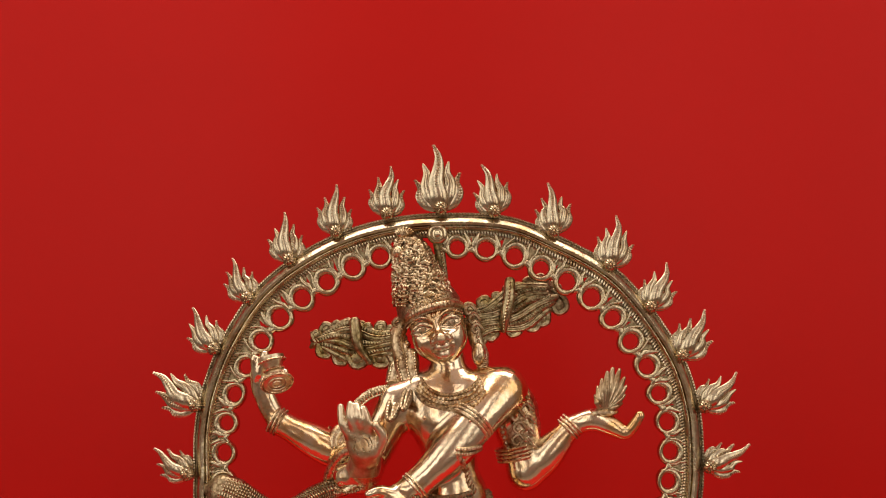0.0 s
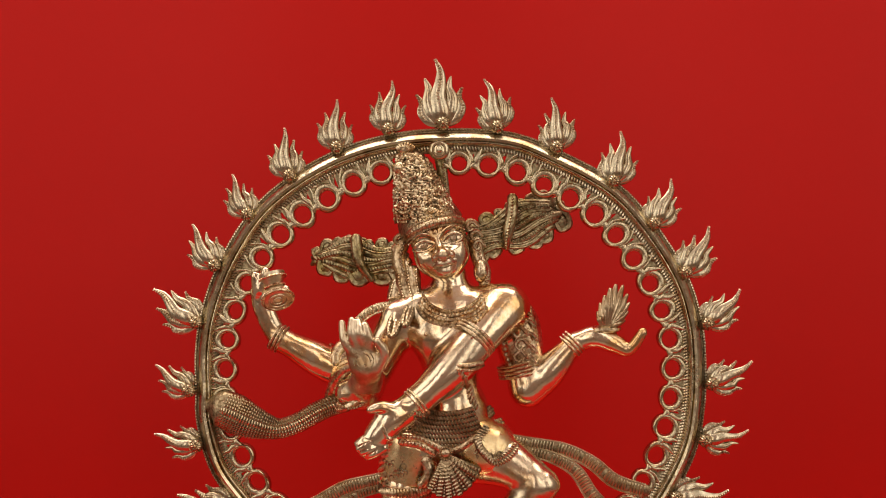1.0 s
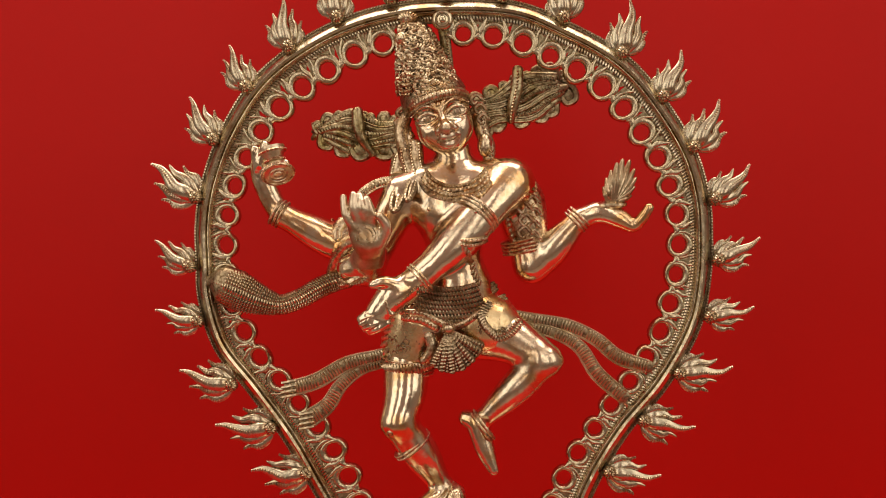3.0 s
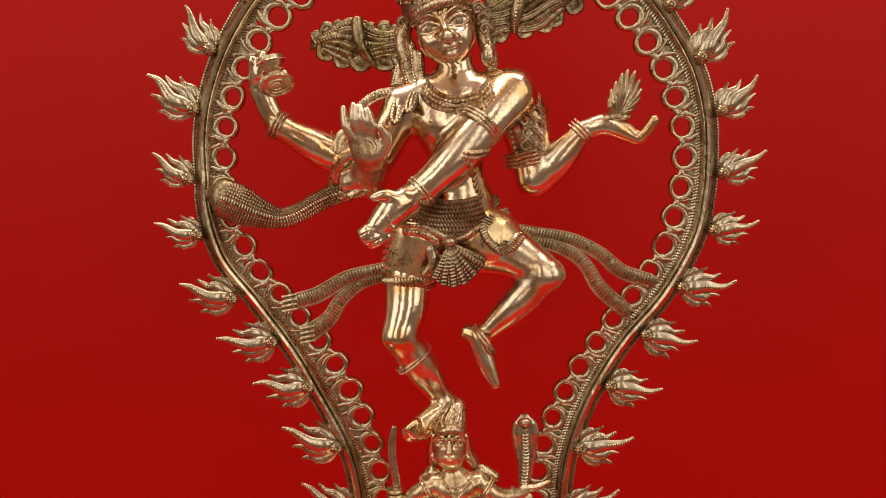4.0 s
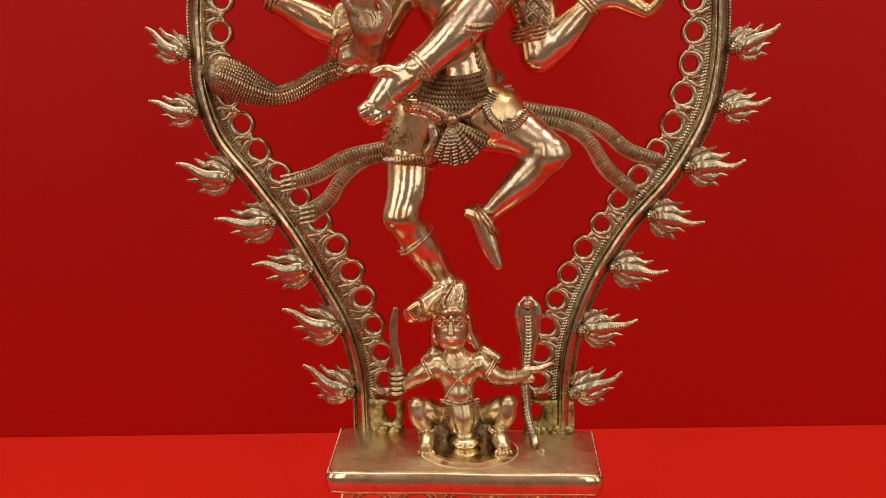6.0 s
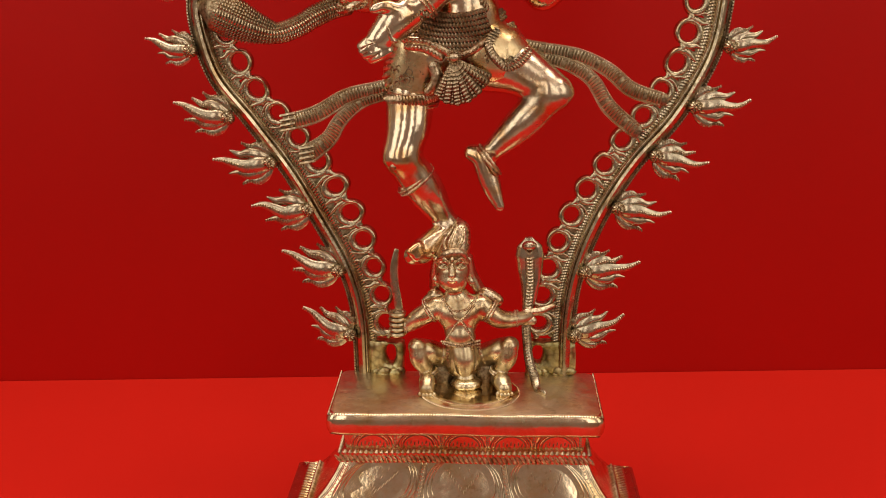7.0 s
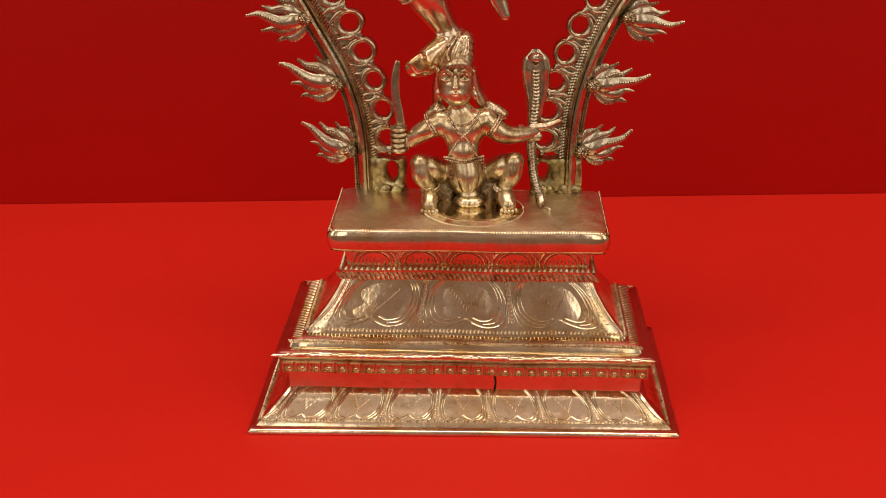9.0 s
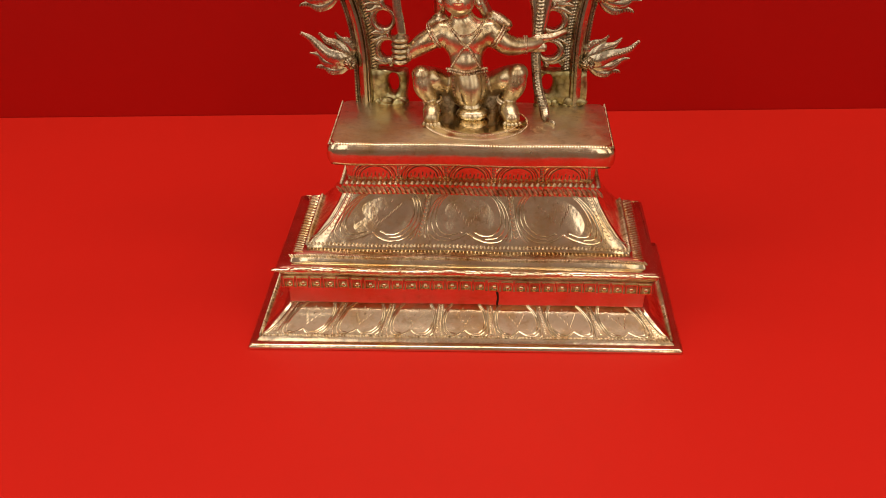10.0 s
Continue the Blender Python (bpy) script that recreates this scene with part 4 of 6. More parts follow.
    body.limb([(0.0745, -0.0200, 0.3993), (0.0842, -0.0230, 0.3984)], [0.0135, 0.0060], 0.006)
    body.limb([(0.0727, -0.0200, 0.3966), (0.0513, -0.0170, 0.3749), (0.0269, -0.0140, 0.3511)], [0.0132, 0.0138, 0.0080], 0.006)
    body.limb([(0.0116, -0.0120, 0.3498), (0.0194, -0.0140, 0.3455), (0.0257, -0.0160, 0.3260), (0.0328, -0.0190, 0.3078)], [0.0072, 0.0090, 0.0082, 0.0045], 0.004)
    s = Shape()
    skin, quads = body.skin()
    quads = np.array(quads)
    mid = skin[quads].mean(1)
    a, b = np.array((-0.0850, -0.0460, 0.5395)), np.array((-0.0441, -0.0460, 0.4761))
    hand = (mid[:, 0] > a[0]) & (mid[:, 0] < b[0]) & (mid[:, 2] < a[2]) & (mid[:, 2] > b[2]) & (mid[:, 1] < -0.024)
    s.add(skin, quads[~hand].tolist(), 0)
    s.add(skin, quads[hand].tolist(), 7)

    # shade between the hanging hand's fingers, laid on as thin dark strips
    for row in ([(-0.0552, -0.0500, 0.4428), (-0.0640, -0.0500, 0.4403), (-0.0694, -0.0500, 0.4372)], [(-0.0527, -0.0500, 0.4397), (-0.0620, -0.0500, 0.4362), (-0.0678, -0.0500, 0.4332)], [(-0.0501, -0.0500, 0.4370), (-0.0585, -0.0500, 0.4331), (-0.0643, -0.0500, 0.4301)]):
        s.tube(body.drape(row, 0.0002)[::3], [0.0003, 0.0008, 0.0006], 5, 1.0, 5, 2)

    # head, leaning a little to one side
    tilt = -14.2
    head = Clay((-0.05, -0.054, 0.535), (0.062, 0.045, 0.655), 0.0006)
    lean = radians(-tilt)

    def on_face(u, v, y):
        """A place on the tilted face: u mm across and v mm up from the middle of the eyes."""
        return np.array((-0.0041 + (u * math.cos(lean) - v * math.sin(lean)) / 1000, y, 0.5966 + (u * math.sin(lean) + v * math.cos(lean)) / 1000))

    head.egg(on_face(0, 0.5, 0.002), (0.0234, 0.0300, 0.0300), 0.004, tilt)
    head.egg(on_face(0, 9, -0.009), (0.0190, 0.0172, 0.0110), 0.008, tilt)
    head.egg(on_face(0, -13.5, -0.006), (0.0166, 0.0215, 0.0185), 0.010, tilt)
    head.egg(on_face(0.3, -23.5, -0.016), (0.0100, 0.0085, 0.0068), 0.008, tilt)
    for u in (-11.6, 11.6):
        head.egg(on_face(u, -10.0, -0.014), (0.0098, 0.0105, 0.0125), 0.008, tilt)
    eyes = (on_face(-12.4, 0, -0.03), on_face(12.4, 0, -0.03))
    turned = lambda e, x, z: e + np.array(((x * math.cos(lean) - z * math.sin(lean)) / 1000, 0, (x * math.sin(lean) + z * math.cos(lean)) / 1000))
    lines = []
    for e in eyes:
        head.egg(head.front(e, 0.0022), (0.0104, 0.0044, 0.0066), 0.004, tilt, cut=True)
    upper = ((-9.6, -0.8), (-5.0, 3.0), (0, 4.4), (5.0, 3.0), (9.4, -0.4))
    lower = ((-9.2, -1.2), (-4.4, -3.2), (0, -4.0), (4.4, -3.2), (9.0, -0.8))
    brow = ((-11.0, 4.4), (-5.5, 8.8), (0, 10.2), (5.5, 8.8), (10.0, 4.6))
    for e, k in zip(eyes, (-1, 1)):
        head.egg(head.front(e, -0.0012), (0.0088, 0.0026, 0.0044), 0.0004, tilt)
        for pts, q in ((upper, 0.0013), (lower, 0.0010), (brow, 0.0012)):
            row = head.drape([turned(e, x * (1 if pts is not brow else -k), z) for x, z in pts], 0.0002)[::4]
            head.limb(row, [q * 0.7] + [q] * (len(row) - 2) + [q * 0.7], 0.0005)
        for pts in ([(x * 0.92, z * 0.70) for x, z in upper], [(x * 0.90, z * 0.66) for x, z in lower], [(x, z + 1.9) for x, z in upper[1:]], [(x * -k, z - 1.7) for x, z in brow]):
            lines.append([turned(e, x, z) for x, z in pts])
    head.limb([on_face(-0.2, 5, -0.0280), on_face(0.5, -4, -0.0318), on_face(1.4, -10.8, -0.0372)], [0.0022, 0.0030, 0.0050], 0.0025)
    for u in (-3.8, 6.4):
        head.egg(on_face(u, -11.8, -0.0318), (0.0046, 0.0046, 0.0034), 0.003)
    for u in (-2.4, 5.0):
        head.egg(on_face(u, -14.2, -0.0370), (0.0019, 0.0030, 0.0014), 0.0008, 0, cut=True)
    head.limb([on_face(-7.4, -18.6, -0.0272), on_face(-2.6, -17.0, -0.0332), on_face(0.9, -17.7, -0.0348), on_face(4.4, -17.0, -0.0332), on_face(9.2, -18.6, -0.0272)], [0.0016, 0.0031, 0.0027, 0.0031, 0.0016], 0.0012)
    head.limb([on_face(-5.6, -21.4, -0.0280), on_face(0.9, -23.4, -0.0345), on_face(7.4, -21.4, -0.0280)], [0.0018, 0.0036, 0.0018], 0.0012)
    head.egg(head.front(on_face(0, 8.4, -0.03), -0.0004), (0.0022, 0.0020, 0.0028), 0.0006)
    skin, quads = head.skin(2)
    quads = np.array(quads)
    mid = skin[quads].mean(1) - on_face(1.2, -17, 0)
    across, along = mid[:, 0] * math.cos(lean) + mid[:, 2] * math.sin(lean), mid[:, 2] * math.cos(lean) - mid[:, 0] * math.sin(lean)
    worn = (across / 0.0098) ** 2 + (along / 0.0098) ** 2 < 1
    s.add(skin, quads[~worn].tolist(), 0)
    s.add(skin, quads[worn].tolist(), 7)
    # dark lines stand in for groove shade and tarnish at lids, brows and mouth
    for row in lines:
        s.tube(head.drape(row, 0.0001)[::4], [0.0003, 0.0006, 0.0006, 0.0003], 5, 1.0, 5, 2)
    for e in eyes:
        ring = [head.front(turned(e, 0.6 + 2.4 * math.cos(w), 0.2 + 2.4 * math.sin(w)), 0.0001) for w in np.linspace(0, 2 * np.pi, 10, endpoint=False)]
        s.tube(ring, 0.0005, 5, 1.0, 5, 2, (0, 1, 0), True)
        s.ball(head.front(turned(e, 0.6, 0.2), -0.0008), 0.0013, 5, (1, 0.7, 1), 6)
    s.tube(head.drape([on_face(u, v, -0.03) for u, v in ((-6.6, -19.2), (-2.6, -19.8), (1.0, -20.2), (4.6, -19.8), (8.4, -19.2))], 0.0001)[::4], [0.0004, 0.0014, 0.0014, 0.0004], 5, 1.0, 5, 2)
    for u in (-3.6, 5.8):
        s.tube(head.drape([on_face(u, -13.0, -0.03), on_face(u * 1.25 - 0.4, -14.4, -0.03), on_face(u, -15.6, -0.03)], 0.0001)[::4], [0.0003, 0.0005, 0.0003], 5, 1.0, 5, 2)
    s.tube(head.drape([on_face(1.3, -14.8, -0.03), on_face(1.1, -16.4, -0.03)], 0.0001)[::3], [0.0004, 0.0004], 5, 1.0, 5, 1)
    # ears with long lobes
    for pts in ([(-0.0350, 0.0020, 0.5981), (-0.0379, 0.0000, 0.5854), (-0.0352, -0.0020, 0.5713), (-0.0306, -0.0040, 0.5605)], [(0.0262, 0.0040, 0.5969), (0.0278, 0.0020, 0.5841), (0.0323, 0.0000, 0.5714), (0.0330, -0.0020, 0.5606)]):
        s.tube(pts, [0.0065, 0.0060, 0.0062, 0.0048], 8, 0.8, 1)
        s.beads([np.array(p) + (0.002, -0.006, 0) for p in pts], 0.0015, 2.2, 1)
    s.ball((0.0299, -0.0040, 0.5724), 0.0078, 1, (0.8, 0.7, 1.3), 6)
    s.ball((-0.0334, -0.0040, 0.5643), 0.0070, 1, (0.8, 0.7, 1.3), 6)

    # tall crown of matted hair, tied to the top of the arch
    core = [(-0.0110, 0.0020, 0.6105), (-0.0150, 0.0020, 0.6220), (-0.0176, 0.0010, 0.6335), (-0.0202, 0.0010, 0.6430), (-0.0232, 0.0000, 0.6549), (-0.0258, 0.0000, 0.6660), (-0.0298, 0.0000, 0.6735)]
    wide = [0.0278, 0.0250, 0.0218, 0.0194, 0.0164, 0.0116, 0.0060]
    s.tube(core, wide, 20, 0.95, 5, 8)
    line = glide(core, 12)
    rad = np.interp(np.linspace(0, 1, len(line)), np.linspace(0, 1, len(wide)), wide)
    dice = random.Random(4)

    def on_crown(k, a, out=0.0):
        """A place on the crown: k along its height, a round its front (0 to pi)."""
        k = min(max(k, 0), len(line) - 1)
        i = int(k)
        j, f = min(i + 1, len(line) - 1), k - i
        c, r = line[i] * (1 - f) + line[j] * f, rad[i] * (1 - f) + rad[j] * f + out
        return c + r * np.array((-math.cos(a), -0.95 * math.sin(a), 0))

    for k in np.arange(4, len(line) - 6, 2.6):
        n = max(5, int(rad[int(k)] * 2.6 / 0.0054))
        for j in range(n):
            a = math.pi * (j + 0.5 + dice.uniform(-0.25, 0.25)) / n
            kind, spin, q = dice.random(), dice.uniform(-0.9, 0.9), dice.uniform(0.75, 1.2)
            at = lambda da, dk, up: on_crown(k + (dk * math.cos(spin) - da * math.sin(spin)) * 1.5, a + (da * math.cos(spin) + dk * math.sin(spin)) * 0.0034 / rad[int(k)], up)
            if kind < 0.45:
                s.tube([at(q * f * math.cos(w), q * f * math.sin(w), 0.0012) for w, f in ((0.2, 1.15), (1.6, 1.0), (3.0, 0.8), (4.4, 0.55), (5.8, 0.2))], [0.0007, 0.0011, 0.0007], 5, 1.0, 1, 4)
            elif kind < 0.75:
                for o in (-0.5, 0.15, 0.8):
                    s.tube([at(o - 0.2, -1.1 * q, 0.0006), at(o + 0.1, 0, 0.0016), at(o - 0.1, 1.1 * q, 0.0006)], [0.0006, 0.0013, 0.0006], 5, 1.0, 1, 3)
            else:
                s.ball(at(0, 0, 0.0008), 0.0021 * q, 1, (1, 0.7, 1.1), 6)
                s.beads([at(1.25 * math.cos(w), 1.25 * math.sin(w), 0.0008) for w in np.linspace(0, 6.28, 9)[:-1]], 0.0006, 2.2, 1, closed=True, n=3)
    for a0, a1, k0, k1 in ((0.35, 1.15, 30, 41), (0.28, 1.0, 26, 36)):
        s.rope([on_crown(k0 + (k1 - k0) * f, a0 + (a1 - a0) * f, 0.0018) for f in np.linspace(0, 1, 6)], 0.0028, 1.4, 1, 0.3)
    for a0 in (2.35, 2.75):
        s.beads([on_crown(k, a0, 0.0014) for k in range(8, 58, 6)], 0.0016, 1.9, 1, n=4)
    for q, r in ((0.0, 0.0052), (-0.0030, 0.0030)):
        s.ball(on_crown(52, 0.75, 0.0010) + (0, q, 0), r, 1, (1, 0.6, 1), 8)
    s.ball((-0.0304, -0.0040, 0.6750), 0.0072, 1, (1.1, 0.7, 0.8), 8)
    for k in range(9):
        w = math.pi * (k + 0.5) / 9
        s.tube([(-0.0304 - 0.003 * math.cos(w), -0.0090, 0.6735 + 0.002 * math.sin(w)), (-0.0304 - 0.0075 * math.cos(w), -0.0075, 0.6748 + 0.0045 * math.sin(w))], [0.0006, 0.0012], 5, 1.0, 1, 1)
    # diadem arched over the brow
    arc = [on_face(u, v, y) for u, v, y in ((-27, 8.0, 0.004), (-23, 11.2, -0.010), (-13.5, 14.0, -0.0218), (0, 15.2, -0.0268), (12.5, 14.4, -0.0222), (20.5, 11.6, -0.011), (24.5, 8.0, 0.002))]
    up = np.array((-math.sin(lean), 0.10, math.cos(lean)))
    s.tube([np.array(p) + up * 0.0008 for p in arc], [0.0026, 0.0036, 0.0040, 0.0040, 0.0040, 0.0036, 0.0026], 10, 1.0, 1, 6)
    for o, r in ((-0.0026, 0.0010), (0.0050, 0.0013)):
        s.beads([np.array(p) + up * o + (0, -0.0026, 0) for p in arc], r, 1.8, 1, n=4)
    for p in even(glide(arc, 12), 0.0034)[1:-1]:
        s.tube([p - up * 0.0014 + (0, -0.0036, 0), p + up * 0.0010 + (0, -0.0046, 0), p + up * 0.0036 + (0, -0.0034, 0)], [0.0006, 0.0012, 0.0008], 5, 1.0, 1, 3)
    # curled ornaments behind the ear
    for c in ((0.0232, -0.0060, 0.6085), (0.0262, -0.0040, 0.6010), (0.0284, -0.0030, 0.5930), (-0.0372, -0.0020, 0.5990), (-0.0388, 0.0000, 0.5910)):
        s.tube([np.array(c) + 0.0046 * q * np.array((math.cos(a), -0.2, math.sin(a))) for a, q in ((0, 1.2), (1.4, 1.05), (2.8, 0.85), (4.2, 0.6), (5.6, 0.3))], [0.0014, 0.0018, 0.0010], 6, 1.0, 1, 4)
    # tresses beside the neck and a beaded loop on the shoulder
    for pts in ([(-0.0325, 0.0020, 0.5820), (-0.0344, -0.0020, 0.5666), (-0.0307, -0.0060, 0.5526), (-0.0314, -0.0120, 0.5422)], [(-0.0267, -0.0020, 0.5744), (-0.0258, -0.0060, 0.5619), (-0.0235, -0.0100, 0.5512)], [(-0.0397, 0.0060, 0.5642), (-0.0426, 0.0040, 0.5525), (-0.0460, -0.0040, 0.5421)]):
        s.tube(pts, [0.0062, 0.0068, 0.0056, 0.0036], 10, 0.8, 1)
        for o in (-0.0034, 0.0034):
            s.beads([np.array(p) + (o, -0.0046, 0) for p in pts], 0.0012, 1.9, 1, n=3)
    for cx, a0, b0 in (((-0.0396, -0.0200, 0.5345), 0.0044, 0.0125), ((-0.0299, -0.0220, 0.5390), 0.0028, 0.0085)):
        loop = [np.array(cx) + (a0 * math.cos(w) + 0.28 * b0 * math.sin(w), 0.010 * math.sin(w), b0 * math.sin(w)) for w in np.linspace(0, 2 * np.pi, 14, endpoint=False)]
        s.tube(loop, 0.0024, 7, 1.0, 5, 3, (0, 1, 0), True)
        s.beads([p + np.array((0, -0.0020, 0)) for p in loop], 0.0015, 1.9, 1, closed=True, n=3)
        s.tube([loop[4], cx, loop[11]], [0.0014, 0.0022, 0.0014], 8, 0.7, 1)

    # the streaming locks on either side of the head
    def wing(root, tip, outline, strands, seed):
        """A flat spray of wavy locks: outline gives its half width along the way."""
        dice = random.Random(seed)
        root, tip = np.array(root), np.array(tip)
        d = tip - root
        ln = np.linalg.norm(d)
        up = np.cross(d / ln, (0, 1, 0))
        up *= np.sign(up[2])
        half = lambda u: float(np.interp(u, np.linspace(0, 1, len(outline)), outline))
        s.tube([root + d * u for u in np.linspace(0, 1, len(outline))], [w * 0.88 for w in outline], 16, 0.2, 5, 6)
        for j in range(strands):
            f = (j / (strands - 1) - 0.5) * 1.62
            end = 1.0 - 0.10 * abs(f) - dice.uniform(0, 0.10)
            ph, amp = 0.5 * j + dice.uniform(-0.3, 0.3), dice.uniform(0.0020, 0.0032)
            pts = [root + d * u * end + up * (f * half(u * end) + amp * math.sin(u * 8 + ph)) + (0, -0.0030 - 0.0030 * math.cos(f * 1.5) * dice.uniform(0.4, 1), 0) for u in np.linspace(0, 1, 10)]
            s.tube(pts, [0.0030, 0.0036, 0.0032, 0.0040, 0.0030], 8, 0.75, 2, 4)
            if j % 2:
                s.rope([p + (0, -0.0026, 0) for p in pts[1:]], 0.0016, 1.5, 2, 0.4)
            else:
                for o in (-0.0018, 0.0018):
                    s.tube([p + up * o + (0, -0.0024, 0) for p in pts[:-1]], [0.0007, 0.0010, 0.0007], 5, 1.0, 2, 3)
        for side in (-1, 1):
            u = 0.0
            while u < 1.0:
                r = dice.uniform(0.0036, 0.0060) if side > 0 else dice.uniform(0.0050, 0.0086)
                c = root + d * u + up * side * (half(u) - r * dice.uniform(0.1, 0.5)) + (0, -0.002 - dice.uniform(0, 0.003), 0)
                turn = dice.uniform(-0.6, 0.6)
                spin = lambda w, q: c + r * q * (math.cos(w + turn) * d / ln + side * math.sin(w + turn) * up)
                s.tube([spin(-1.4, 1.9), spin(-0.6, 1.15), spin(0.7, 1.0), spin(2.0, 0.85), spin(3.4, 0.55), spin(4.6, 0.2)], [r * 0.34, r * 0.42, r * 0.40, r * 0.26], 6, 0.8, 2, 4)
                s.ball(c + (0, 0.0010, 0), r * 0.95, 2, (1.0, 0.45, 1.0), 7)
                u += dice.uniform(0.9, 1.8) * r * 1.5 / ln
        for k in range(3):
            c = tip + up * (k - 1) * outline[-1] * 0.7
            s.tube([c - d / ln * 0.008, c, c + d / ln * 0.004 + up * (k - 1) * 0.003], [0.0034, 0.0042, 0.0016], 7, 0.7, 2, 4)

    wing((-0.0360, 0.0120, 0.5820), (-0.1099, 0.0220, 0.5863), [0.0125, 0.0135, 0.0140, 0.0165, 0.0135, 0.0050], 6, 3)
    wing((0.0262, 0.0120, 0.5969), (0.0985, 0.0220, 0.6224), [0.0140, 0.0150, 0.0165, 0.0180, 0.0175, 0.0120], 7, 5)
    s.tube([(-0.0739, 0.0040, 0.6027), (-0.0729, 0.0020, 0.5908), (-0.0700, 0.0020, 0.5790), (-0.0616, 0.0060, 0.5664)], [0.0048, 0.0050, 0.0038, 0.0024], 8, 0.8, 2)
    s.tube([(0.0576, 0.0040, 0.6339), (0.0563, 0.0020, 0.6188), (0.0526, 0.0020, 0.6024), (0.0516, 0.0060, 0.5907)], [0.0045, 0.0050, 0.0042, 0.0026], 8, 0.8, 2)
    s.beads([(0.0574, 0.0000, 0.6318), (0.0561, -0.0020, 0.6187), (0.0525, -0.0020, 0.6024), (0.0515, 0.0020, 0.5926)], 0.0014, 1.9, 2, n=3)

    # necklaces and chest bands
    for dip, r in ((546, 0.0013), (553, 0.0016), (561, 0.0016), (570, 0.0020)):
        k = (dip - 546) * 0.45
        row = body.drape([(-0.0178, -0.0200, 0.5543), (-0.0115, -0.0200, 0.5459), (0.0037, -0.0250, 0.5403), (0.0206, -0.0220, 0.5445), (0.0300, -0.0200, 0.5534)], 0.0008)
        row = body.drape([p + np.array(((-1 if p[0] < row[len(row) // 2][0] else 1) * k * 0.00035 * min(1.0, abs(p[0] - row[len(row) // 2][0]) / 0.012), 0, -k * 0.00095)) for p in row[::4]], 0.0012)
        s.tube(row[::3], r * 1.1, 6, 0.8, 1, 4)
        s.beads(row[::3] + np.array((0, -r * 0.8, 0)), r * (0.9 if dip in (546, 570) else 0.6), 1.9 if dip in (546, 570) else 3.4, 1, n=4)
    for pts in ([(0.0105, -0.0200, 0.4959), (0.0197, -0.0240, 0.4952), (0.0298, -0.0180, 0.4967)], [(0.0105, -0.0200, 0.4995), (0.0197, -0.0240, 0.4989), (0.0298, -0.0180, 0.4999)]):
        row = body.drape(pts, 0.0008)
        s.tube(row[::3], 0.0018, 6, 1.0, 1, 3)
        s.beads(row[::3] + np.array((0, -0.0014, 0)), 0.0013, 1.9, 1, n=3)
    row = body.drape([(0.0118, -0.0220, 0.4942), (0.0167, -0.0220, 0.4850), (0.0187, -0.0220, 0.4721), (0.0235, -0.0200, 0.4617)], 0.0008)
    s.rope(row[::2], 0.0024, 1.6, 1)
    for p in ((-0.0154, -0.0260, 0.5225), (0.0216, -0.0260, 0.5209)):
        s.ball(body.front(p), 0.0017, 0, n=5)
    # bangles and armlets
    for c, d, r, n in (((0.1045, 0.0000, 0.5110), (0.7, 0, 0.7), 0.0100, 3), ((-0.1398, 0.0000, 0.5200), (0.85, 0, -0.5), 0.0108, 3), ((-0.0230, -0.0400, 0.4690), (-0.75, -0.2, -0.65), 0.0122, 2), ((0.0236, -0.0262, 0.5185), (-0.65, -0.35, -0.7), 0.0172, 3), ((0.0609, 0.0070, 0.4905), (0.2, 0, -1), 0.0175, 4), ((-0.0930, 0.0120, 0.4983), (-0.9, 0, -0.4), 0.0150, 2)):
        d = np.array(d) / np.linalg.norm(d)
        for k in range(n):
            ring_round(s, np.array(c) + d * (k - (n - 1) / 2) * 0.0031, d, r, 0.0014, 1)
    s.tube([(0.0562, 0.0040, 0.5412), (0.0606, 0.0060, 0.5269), (0.0622, 0.0070, 0.5079), (0.0628, 0.0070, 0.4914)], [0.0140, 0.0178, 0.0186, 0.0168], 18, 0.95, 1)
    s.beads([(0.0470, -0.0100, 0.5212), (0.0481, -0.0110, 0.5082), (0.0520, -0.0100, 0.4956)], 0.0020, 1.9, 1)
    for c in ((0.0639, -0.0100, 0.5348), (0.0674, -0.0100, 0.5254), (0.0598, -0.0130, 0.5211), (0.0682, -0.0100, 0.5152), (0.0615, -0.0130, 0.5109), (0.0679, -0.0100, 0.5050), (0.0604, -0.0120, 0.5007), (0.0669, -0.0090, 0.4966)):
        s.tube([np.array(c) + 0.0055 * q * np.array((math.cos(a), 0, math.sin(a))) for a, q in ((0, 1.2), (1.4, 1.05), (2.8, 0.85), (4.2, 0.6), (5.6, 0.3))], [0.0014, 0.0016, 0.0010], 6, 1.0, 1, 4)
    ribbon(s, [(0.0530, 0.0010, 0.5535), (0.0625, 0.0000, 0.5475), (0.0668, -0.0020, 0.5380), (0.0672, -0.0020, 0.5230)], [0.0034, 0.0046, 0.0050, 0.0040], 1, 0.5)
    s.tube([(0.0264, -0.0260, 0.5354), (0.0341, -0.0240, 0.5333), (0.0376, -0.0220, 0.5245), (0.0319, -0.0240, 0.5151), (0.0259, -0.0260, 0.5099)], [0.0040, 0.0055, 0.0050, 0.0045, 0.0035], 8, 0.6, 1)
    # band from the shoulder to the raised hand
    ribbon(s, [(-0.0354, -0.0080, 0.5435), (-0.0491, -0.0120, 0.5448), (-0.0613, -0.0160, 0.5411), (-0.0717, -0.0200, 0.5323), (-0.0785, -0.0200, 0.5195)], [0.0032, 0.0036, 0.0036, 0.0034, 0.003], 1, 0.7)
    s.tube([(-0.0870, 0.0040, 0.5122), (-0.0923, 0.0000, 0.5051), (-0.0932, -0.0020, 0.4973)], 0.0055, 8, 0.8, 1)

